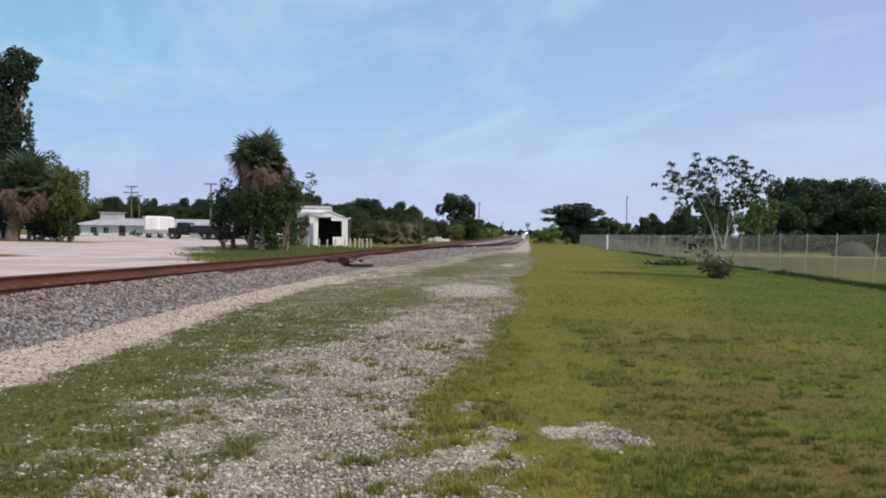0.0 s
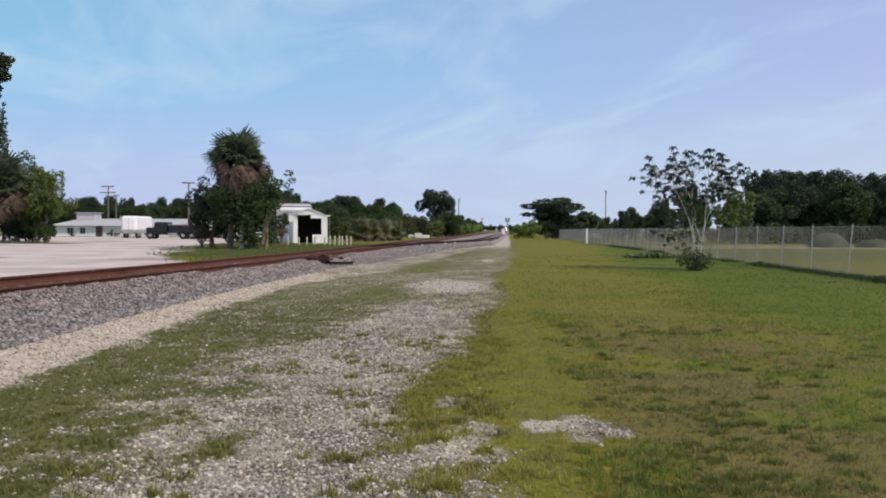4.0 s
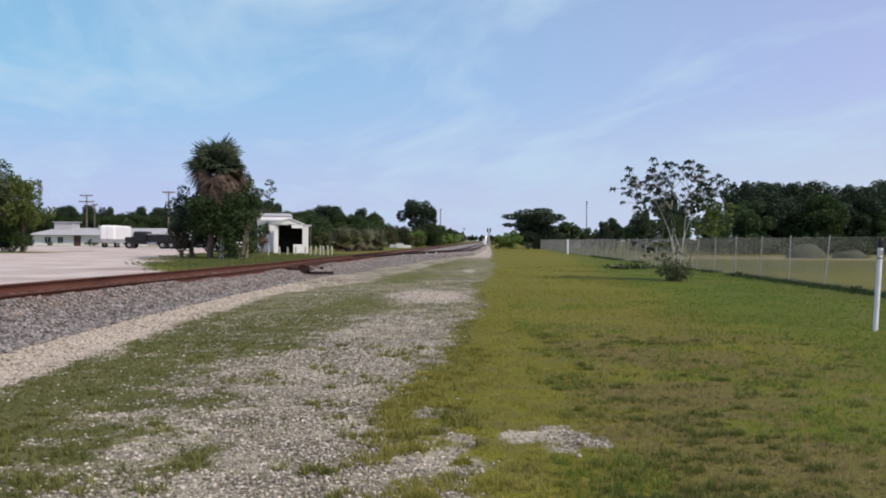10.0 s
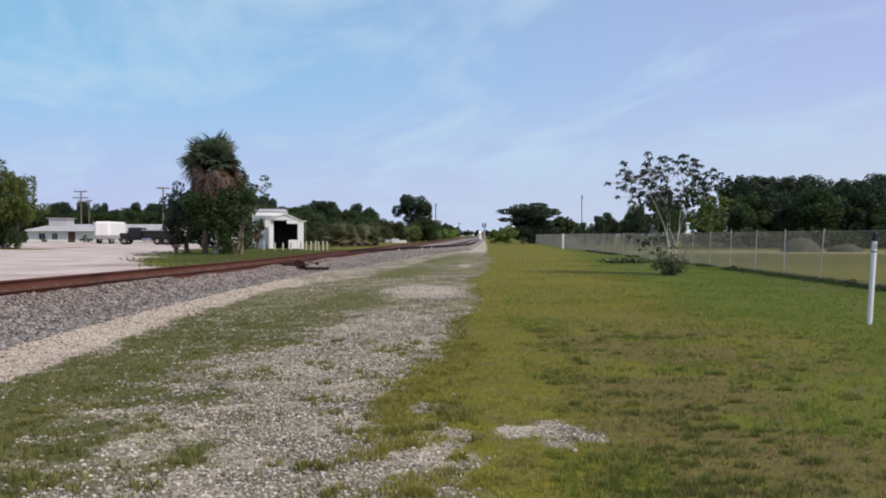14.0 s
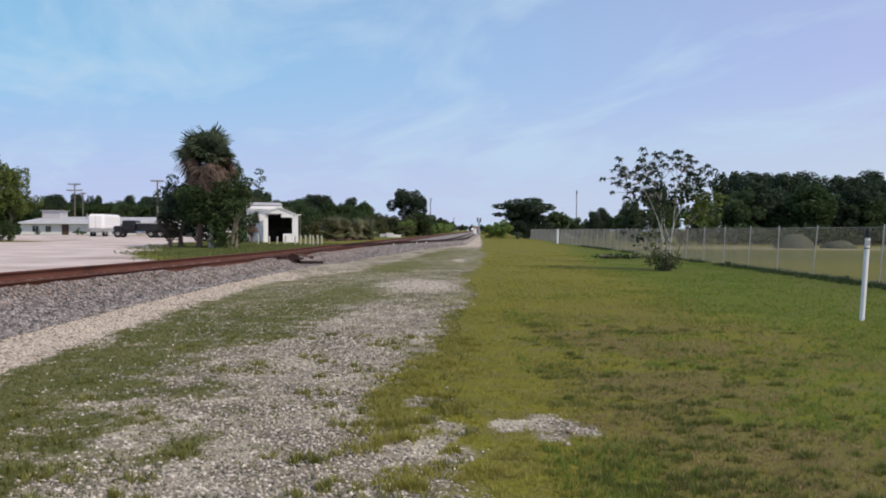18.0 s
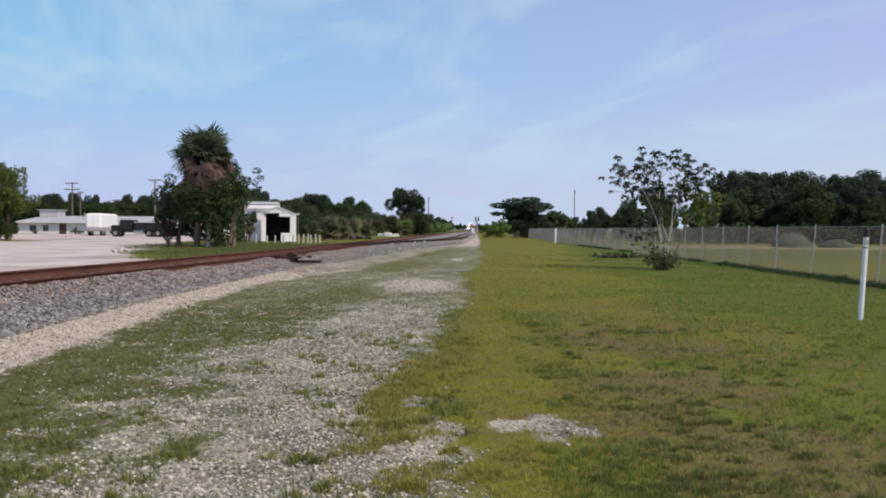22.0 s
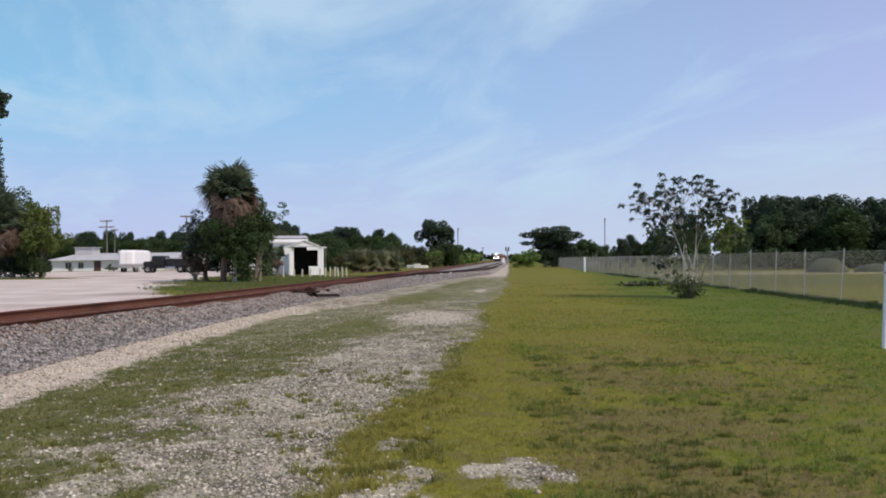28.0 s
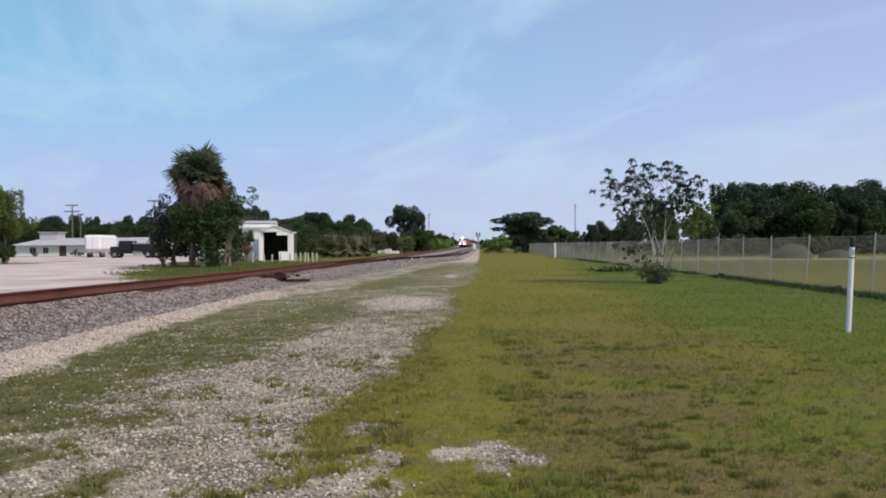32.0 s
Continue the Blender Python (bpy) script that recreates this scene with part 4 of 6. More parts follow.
def young_tree():
    x0, y0 = 7.9, 35.3
    t = thing("young_tree", "thin multi-stemmed young tree with pale bark and drooping dark leaves", "tree", at=at_ground(x0, y0))
    r = np.random.default_rng(12)
    stems = (((0, 0, -0.1), (0.1, 0.1, 1.4), (-0.2, 0.2, 2.9), (-0.85, 0.3, 4.5)), ((0.08, 0, -0.1), (0.2, -0.2, 1.9), (0.3, -0.3, 3.2), (0.62, -0.3, 4.5)),
             ((-0.04, 0, -0.1), (-0.22, -0.3, 1.6), (-0.75, -0.5, 2.9), (-1.55, -0.6, 4.0)), ((0.1, 0, -0.1), (0.22, 0.3, 1.4), (0.7, 0.6, 2.6), (1.5, 0.8, 3.7)),
             ((0, 0.1, -0.1), (-0.1, 0.5, 1.8), (-0.05, 0.9, 3.1), (0.15, 1.1, 4.3)))
    nodes = []
    for spine in stems:
        k = np.linspace(0, 1, 10)
        pts = np.stack([np.interp(k, (0, 0.33, 0.66, 1), [p[a] for p in spine]) for a in range(3)], 1) + r.normal(0, 0.03, (10, 3)) * (k[:, None] > 0.1)
        part("stem", mesh_np("stem", *tube(pts, 0.038 * (1 - 0.75 * k), 7), M_BARK_PALE, True), None, t)
        nodes += list(pts[5:])
    arch = [(0.3, -0.1, 0.3), (0.62, -0.2, 1.3), (0.95, -0.2, 2.1), (1.4, -0.25, 2.5), (1.95, -0.3, 2.55)]
    part("dead_stem", mesh_np("dead_stem", *tube(arch, (0.028, 0.025, 0.022, 0.018, 0.01), 6), M_BARK, True), None, t, "bare pale arching stem")
    nodes = np.array(nodes)
    base = drooping_leaf_mesh(5)
    tips = [np.array(p) for p in ((-2.65, 0.1, 3.85), (-2.25, -0.2, 4.2), (-1.95, 0.3, 4.72), (-1.0, 0, 5.1), (-0.85, 0.3, 4.9), (0.57, 0, 4.98), (1.05, 0.2, 4.8), (2.0, 0, 4.25), (2.35, 0.2, 4.0),
                                  (-2.2, 0.4, 3.3), (-1.75, 0, 1.6), (-1.05, 0.2, 1.35), (-0.85, -0.2, 0.95), (1.7, -0.3, 4.1), (-2.05, -0.4, 3.65))]
    while len(tips) < 150:
        p = np.array([r.uniform(-2.4, 2.1), r.uniform(-1.6, 1.6), r.uniform(2.7, 5.0)])
        e = ((p[0] + 0.15) / 2.2) ** 2 + (p[1] / 1.6) ** 2 + ((p[2] - 3.85) / 1.15) ** 2
        if e < 1.0 and (e > 0.25 or r.random() < 0.4) and all(np.linalg.norm(p - q) > 0.24 for q in tips):
            tips.append(p)
    twigs = []
    for p in tips:
        a = nodes[np.argmin(np.linalg.norm(nodes - p + (0, 0, 0.45), axis=1))]
        twigs.append(tube([a, (a + p) / 2 + (0, 0, -0.05), p], [0.014, 0.010, 0.006], 4))
        rest = (r.uniform(-22, 22), r.uniform(-22, 22), r.uniform(0, 360))
        leaf_ob = part("drooping_leaf", base, None, t, at=pose(*p, *rest) @ Matrix.Scale(r.uniform(0.48, 0.86), 4))
        SWAYING.append((leaf_ob, tuple(float(v) for v in p), rest, r.uniform(0, 6.28)))
    for v, f in twigs:
        part("twig", mesh_np("twig", v, f, M_BARK), None, t)
    side = []
    for x, y, z, n in ((-0.5, 0, 2.5, 70), (-1.0, 0.2, 2.0, 70), (-0.8, -0.1, 1.5, 45), (-1.2, 0.3, 2.8, 60), (0.2, 0.1, 2.8, 50), (-0.3, 0, 1.2, 30)):
        side.append(np.array((x, y, z)) + r.normal(0, 0.26, (n, 3)) * (1.2, 1, 0.9))
    part("lower_foliage", mesh_np("lower_foliage", *leaves(np.concatenate(side), 0.12, seed=4), M_LEAF_GREY), None, t)
    green = []
    for x, y, z, n in ((0.9, 0, 3.3, 70), (1.4, 0.2, 3.1, 80), (1.8, 0, 2.7, 60), (1.2, -0.2, 2.6, 70), (0.8, 0.2, 2.2, 50), (1.5, 0, 2.2, 50), (2.2, 0.1, 3.1, 40)):
        green.append(np.array((x, y, z)) + r.normal(0, 0.25, (n, 3)) * (1.1, 1, 0.9))
    part("side_foliage", mesh_np("side_foliage", *leaves(np.concatenate(green), 0.13, seed=6), M_LEAF_YELLOW), None, t, "lighter green leaves on the side shoots")
    bush("feathery dull green shrub at the foot of the young tree", 0.75, 0.6, 1.45, M_LEAF_GREY, 77, at_ground(x0 - 0.1, y0 - 0.3, sink=0.35), 0.055, 130, 28)
    return t


def drooping_leaf_mesh(seed):
    """Broad leaves hanging like an umbrella round a tip, each folded along its midrib."""
    r = np.random.default_rng(seed)
    vs, fs = [], []
    for i in range(11):
        a = 2 * math.pi * i / 11 + r.uniform(-0.3, 0.3)
        ln, w = r.uniform(0.26, 0.40), r.uniform(0.055, 0.085)
        d = np.array([math.cos(a), math.sin(a), 0])
        s = np.array([-math.sin(a), math.cos(a), 0])
        up = r.uniform(0.0, 0.10)
        o = len(vs)
        m, e = d * ln * 0.5 + (0, 0, up), d * ln * 0.85 + (0, 0, up - r.uniform(0.12, 0.24))
        vs += [np.zeros(3), m - s * w - (0, 0, 0.025), m, m + s * w - (0, 0, 0.025), e]
        fs += [(o, o + 1, o + 4, o + 2), (o, o + 2, o + 4, o + 3)]
    return mesh_np("drooping_leaf", np.array(vs), fs, M_LEAF_GLOSS)


young_tree()


for bx, by, br in ((12.2, 28.2, 0.42), (11.7, 39.5, 0.45)):
    bush("small dark weed clump at the foot of the fence", br, br * 0.7, br * 0.75, M_LEAF, int(400 + by * 3), at_ground(bx, by, sink=0.12), 0.055, 300, 12)


def brush_pile():
    p = thing("brush_pile", "low pile of dark cut branches on the lawn", "brush pile", at=at_ground(8.7, 50))
    r = np.random.default_rng(2)
    for i in range(7):
        a = r.uniform(-0.4, 0.4)
        c = np.array([r.uniform(-1.1, 1.2), r.uniform(-0.3, 0.3), r.uniform(0.05, 0.22)])
        d = np.array([math.cos(a), math.sin(a), r.uniform(-0.05, 0.08)]) * r.uniform(0.4, 0.9)
        part("branch", mesh_np("branch", *tube([c - d, c, c + d], [0.06, 0.05, 0.025], 6), M_BARK, True), None, p)
    c = r.normal(0, 1, (420, 3)) * (0.8, 0.22, 0.08) + (0, 0, 0.15)
    c = c[c[:, 2] > 0.02]
    part("dry_leaves", mesh_np("dry_leaves", *leaves(c, 0.12, seed=3), M_LEAF_DARK), None, p)


brush_pile()

# palm and the oak shrubs under it
cabbage_palm("tall cabbage palm with a skirt of dead brown fronds", 6.3, 3.0, at_ground(-21.0, 62), 21, dead=95, green=72, lean=0.6, low=4, dry_to=12)
tree("spreading dark green oak growing round the palm trunk", 5.4, 3.0, 2.4, 1.2, M_LEAF, 31, at_ground(-20.1, 62.0), 0.12, 42, 36, 0.16, bark=M_BARK_PALE)
tree("dark leafy tree beside the palm", 5.5, 1.9, 1.8, 1.4, M_LEAF_DEEP, 32, at_ground(-22.9, 63.5), 0.12, 44, 24, 0.2, bark=M_BARK_PALM)
tree("slim oak rising beside the palm's crown", 7.3, 1.6, 1.5, 1.4, M_LEAF, 33, at_ground(-18.5, 63.0), 0.12, 38, 24, 0.12)
sapling = thing("tree", "thin leaning oak sapling with a few leafy twigs", "tree", at=at_ground(-18.6, 63.6))
part("trunk", mesh_np("trunk", *tube([(0, 0, -0.2), (0.1, 0, 2.6), (0.8, 0, 4.5), (1.9, 0, 5.6)], (0.07, 0.06, 0.045, 0.015), 7), M_BARK, True), None, sapling)
part("crown", mesh_np("crown", *leaves(clumps([(1.0, 0, 5.2, 0.35, 0.4, 0.3), (1.7, 0.1, 5.9, 0.4, 0.35, 0.28), (2.1, -0.1, 5.3, 0.3, 0.3, 0.25), (1.6, 0, 4.9, 0.28, 0.3, 0.25), (1.9, 0.1, 4.5, 0.22, 0.25, 0.2), (0.7, 0, 4.4, 0.4, 0.4, 0.35)], 46, 37), 0.12, seed=37), M_LEAF), None, sapling)
bush("loose green scrub at the foot of the palm", 1.6, 1.4, 3.8, M_LEAF, 34, at_ground(-18.3, 61.0), 0.12, 40, 24)
bush("drooping brown dead fronds round the dark tree's trunk", 1.1, 1.0, 3.4, M_LEAF_BROWN, 35, at_ground(-23.6, 63.0), 0.14, 36, 14)
bush("dark scrub behind the palm and the oak", 3.2, 1.2, 2.9, M_LEAF_DEEP, 36, at_ground(-20.9, 65.0), 0.13, 34, 26)
cabbage_palm("small shaggy brown palm beside the white shed", 1.9, 1.3, at_ground(-22.2, 81), 23, dead=16, green=18, trunk_r=0.12, lean=0.1)

# trees on the lot
def tall_tree():
    t = thing("tree", "tall dark broken-crowned tree beside the sandy lot", "tree", at=at_ground(-62.6, 96))
    spec = [(1.0, 0, 20.6, 1.7, 1.8, 1.6), (2.3, 0.4, 21.4, 0.9, 1.0, 0.9), (2.2, -0.3, 19.8, 0.85, 0.9, 0.8), (0.4, 0.2, 22.4, 1.3, 1.3, 1.0), (1.2, 0, 18.3, 1.1, 1.0, 0.7), (-0.8, 0, 20.2, 2.2, 2.0, 2.2),
            (-0.6, 0.3, 17.0, 1.5, 1.5, 1.4), (-0.4, 0, 14.6, 1.6, 1.7, 1.6), (-0.2, 0, 12.2, 1.8, 1.8, 1.6), (0.2, 0.2, 9.8, 2.1, 2.0, 1.7), (0.3, 0, 7.4, 2.3, 2.2, 1.8), (-2.2, 0, 17.6, 1.8, 1.8, 2.4), (-2.4, 0, 12.5, 2.2, 2.2, 2.8), (-2.2, 0, 8, 2.4, 2.2, 2.4)]
    trunk, limbs = limb_tubes((0, 0, -0.2), 19.0, 0.5, [p[:3] for p in spec[:9]], 41)
    part("trunk", mesh_np("trunk", *trunk, M_BARK_PALM, True), None, t)
    for v, f in limbs:
        part("limb", mesh_np("limb", v, f, M_BARK_PALM, True), None, t)
    r = np.random.default_rng(46)
    lumps = []
    for x, y, z, rx, ry, rz in spec:
        lumps += [(x + r.normal(0, 0.55) * rx, y + r.normal(0, 0.5) * ry, z + r.normal(0, 0.5) * rz, 0.48 * rx, 0.48 * ry, 0.46 * rz) for _ in range(6)]
    part("crown", mesh_np("crown", *leaves(clumps(spec + lumps, 22, 41), 0.22, seed=41), M_LEAF_DEEP), None, t)


tall_tree()
spire = thing("tree", "narrow conical dark tree beside the sandy lot", "tree", at=at_ground(-59.7, 95))
part("trunk", mesh_np("trunk", *tube([(0, 0, -0.2), (0.05, 0, 8), (0, 0, 15.8)], (0.22, 0.14, 0.03), 8), M_BARK, True), None, spire)
part("crown", mesh_np("crown", *leaves(clumps([(0.25 * math.sin(2.1 * k), 0.2 * math.cos(1.7 * k), 3.0 + 0.85 * k, 1.5 - 0.085 * k, 1.5 - 0.085 * k, 0.75) for k in range(16)], 26, 42), 0.2, seed=42), M_LEAF_DEEP), None, spire)
tree("sunlit yellow-green tree on the edge of the lot", 7.7, 3.1, 3.0, 2.2, M_LEAF_YELLOW, 43, at_ground(-49.3, 86), 0.15, 36, 24, 0.25)
bush("dark foliage below the sunlit tree", 2.2, 2.0, 4.4, M_LEAF, 47, at_ground(-50.0, 85.6), 0.15, 30, 16)
tree("dark green tree on the edge of the lot", 9.6, 3.8, 3.4, 0.8, M_LEAF, 44, at_ground(-55.0, 90), 0.17, 28, 20, 0.25)
cabbage_palm("shaggy cabbage palm with a broad trunk and dead fronds", 5.3, 4.1, at_ground(-54.4, 83.5), 22, dead=64, green=110, trunk_r=0.62, lean=1.5, low=-62)
tree("dark leafy tree on the edge of the lot", 8.5, 4.0, 4.0, 0.6, M_LEAF_DARK, 45, at_ground(-61.0, 92), 0.32, 10, 26, 0.25)

for i, (x, y, h) in enumerate(((-60.0, 90, 3.8), (-56.6, 92.5, 3.2), (-64.5, 90, 4.2), (-52.6, 89, 2.4), (-57.2, 84.5, 4.0), (-51.4, 87.5, 2.6))):
    bush("dense dark undergrowth below the lot's trees", 2.6, 2.0, h, M_LEAF_DEEP, 300 + i, at_ground(x, y), 0.2, 18, 16)

# a stock of wood trees to copy
def woods():
    r = np.random.default_rng(8)
    a = tree("dark green broadleaf tree of the woods", 10.0, 4.4, 4.2, 0.5, M_LEAF_DARK, 51, at_ground(36.5, 116) @ Matrix.Scale(0.8, 4), 0.22, 28, 34, 0.25, group="woods behind the field")
    b = tree("dark green woodland tree with an uneven crown", 10.6, 4.0, 4.0, 0.6, M_LEAF_DEEP, 52, at_ground(39, 118) @ Matrix.Scale(0.9, 4), 0.22, 28, 30, 0.25, group="woods behind the field")
    c = tree("mid-green broadleaf tree of the woods", 9.0, 4.6, 4.2, 0.3, M_LEAF, 53, at_ground(44, 114) @ Matrix.Scale(0.95, 4), 0.22, 28, 34, 0.25, group="woods behind the field")
    d = tree("brownish-olive broadleaf tree of the woods", 9.4, 4.4, 4.2, 0.3, M_LEAF_UMBER, 54, at_ground(-34.0, 128) @ Matrix.Scale(0.68, 4), 0.22, 28, 34, 0.25, group="woods behind the field")
    e = tree("sunlit mid-green tree beside the track", 9.0, 4.6, 4.2, 0.0, M_LEAF_BRIGHT, 55, at_ground(-14.8, 206) @ Matrix.Scale(0.66, 4), 0.24, 24, 28, 0.25, group="trees along the track")
    stock = (a, b, c)
    x = 48.0
    while x < 150:
        copy_thing((a, b, c, d, c)[int(r.integers(5))], at_ground(x, 116 + r.uniform(-4, 5) - 0.12 * max(0, x - 60), r.uniform(0, 360), r.uniform(0.7, 1.1)))
        x += r.uniform(1.6, 2.7)
    x = 42.0
    while x < 140:
        copy_thing(stock[int(r.integers(2))], at_ground(x, 126 + r.uniform(-3, 3), r.uniform(0, 360), r.uniform(0.92, 1.10)))
        x += r.uniform(2.0, 3.2)
    x = 40.0
    while x < 150:
        copy_thing(b, at_ground(x, 133 + r.uniform(-2, 2), r.uniform(0, 360), r.uniform(0.96, 1.18)))
        x += r.uniform(2.6, 3.6)
    under = bush("dark undergrowth along the edge of the woods", 2.6, 2.0, 2.8, M_LEAF_DARK, 320, at_ground(24, 112), 0.22, 16, 16, group="undergrowth of the woods")
    x = 27.5
    while x < 100:
        copy_thing(under, at_ground(x, 111.5 + r.uniform(-1, 2), r.uniform(0, 360), r.uniform(0.75, 1.2)))
        x += r.uniform(1.7, 2.7)
    # lower trees between the young tree and the woods
    for x, y, s in ((29.5, 112, 0.66), (25.8, 117, 0.58), (31.5, 119, 0.60), (22.5, 122, 0.50), (27.5, 128, 0.68), (24.0, 138, 0.52), (20.5, 148, 0.42), (22.8, 152, 0.48), (19.0, 160, 0.45), (26.5, 150, 0.6)):
        copy_thing(stock[int(r.integers(3))], at_ground(x, y, r.uniform(0, 360), 1.25 * s))
    # behind the lot, the shed and along the track
    for i in range(112):
        x = -118 + 0.96 * i + r.uniform(-1, 1)
        y = 198 + r.uniform(-8, 8) - 0.1 * i
        if x < -24:
            copy_thing(stock[int(r.integers(3))], at_ground(x, y, r.uniform(0, 360), r.uniform(0.86, 0.98) + 0.14 * float(smooth(-66, -52, x) * smooth(-34, -42, x))))
    for x, y, s in ((-30.5, 133, 0.62), (-27.8, 138, 0.66), (-25.0, 141, 0.58), (-32.5, 128, 0.72), (-35.5, 126, 0.7), (-22.5, 146, 0.56), (-20.8, 152, 0.60), (-22.8, 158, 0.66), (-18.6, 162, 0.50), (-29.5, 118, 0.42), (-26.0, 122, 0.36), (-38.5, 130, 0.66)):
        copy_thing((a, d, c, d)[int(r.integers(4))], at_ground(x, y, r.uniform(0, 360), 1.05 * s))
    for x, y, s in ((-21.2, 187, 0.7), (-17.4, 184, 0.62), (-15.0, 186, 0.66), (-19.4, 185, 0.68), (-13.2, 189, 0.62), (-12.2, 192, 0.54), (-11.2, 200, 0.5), (-15.2, 215, 0.62), (-14.6, 240, 0.6)):
        copy_thing((d, c, e)[int(r.integers(3))], at_ground(x, y, r.uniform(0, 360), 1.05 * s))
    for i in range(22):
        y = 178 + 14 * i
        copy_thing((e, c)[i % 3 == 2], at_ground(-13.6 - 0.004 * y + r.uniform(-1, 1), y, r.uniform(0, 360), r.uniform(0.5, 0.78)))
    for i in range(16):
        y = 190 + 22 * i
        copy_thing(stock[i % 3], at_ground(6.5 + 0.02 * y + r.uniform(-1.5, 1.5), y, r.uniform(0, 360), r.uniform(0.45, 0.65)))
    # distance, beyond the last bend
    for i in range(30):
        copy_thing(stock[i % 3], at_ground(-75 + 5 * i + r.uniform(-2, 2), 1500 + r.uniform(-20, 20), r.uniform(0, 360), 1.2))


woods()
tree("tall dark olive tree rising above the track-side scrub", 11.0, 4.6, 4.2, 2.6, M_LEAF_DEEP, 56, at_ground(-16.3, 190), 0.24, 26, 20, 0.35)

# broad umbrella-shaped tree and neighbours beyond the fence's end
tree("broad umbrella-crowned dark tree", 8.3, 6.2, 5.2, 1.4, M_LEAF_DEEP, 61, at_ground(9.6, 170), 0.26, 20, 34, 0.35, flat=0.6)
bush("dark undergrowth below the umbrella-crowned tree", 4.2, 2.0, 4.6, M_LEAF_DEEP, 67, at_ground(9.4, 167), 0.24, 20, 24)
bush("dark undergrowth below the umbrella-crowned tree", 2.6, 2.0, 4.0, M_LEAF_DEEP, 68, at_ground(13.0, 168), 0.24, 20, 18)
tree("dark leafy tree beyond the fence", 6.2, 3.2, 3.0, 0.6, M_LEAF_DARK, 62, at_ground(16.5, 176), 0.34, 10, 26, 0.25)
bush("bright green shrub beside the track", 2.0, 2.2, 2.7, M_LEAF_BRIGHT, 63, at_ground(2.6, 164), 0.2, 26, 22)
bush("bright green shrub beside the track", 2.1, 2.2, 3.6, M_LEAF_BRIGHT, 64, at_ground(4.5, 165), 0.2, 26, 24)
bush("dark shrub before the fence", 0.9, 0.8, 1.6, M_LEAF_DARK, 65, at_ground(7.2, 150), 0.2, 18, 8)
for i, (x, y, s) in enumerate(((-15.0, 300, 5), (-15.6, 340, 5.5), (-16.0, 390, 5.5), (-16, 270, 4.6))):
    bush("sunlit light green scrub along the track", 4.5, 6, s, M_LEAF_BRIGHT, 66 + i, at_ground(x, y), 0.5, 6, 14)
# low scrub and palmettos between shed and track
for i, (x, y, rx, h) in enumerate(((-18.2, 118, 1.8, 2.6), (-15.9, 124, 1.6, 2.2), (-19.6, 108, 1.5, 2.3), (-22.3, 112, 1.8, 2.9), (-17.4, 138, 1.8, 2.4), (-18.6, 156, 2.4, 3.8), (-14.4, 166, 2.2, 2.8), (-24.6, 86, 1.0, 2.2))):
    bush("scrubby olive-green bush near the track", rx, rx, h, (M_LEAF_OLIVE, M_LEAF_DARK, M_LEAF_OLIVE)[i % 3], 80 + i, at_ground(x, y), 0.22, 14, 12)
for i, (x, y) in enumerate(((-17.0, 112), (-15.6, 116), (-18.4, 104), (-17.6, 107), (-16.6, 119))):
    cabbage_palm("low palmetto with pale fan leaves", 0.7, 2.3, at_ground(x, y), 90 + i, dead=12, green=40, trunk_r=0.15, lean=0.05, fronds=M_FROND_PALE)


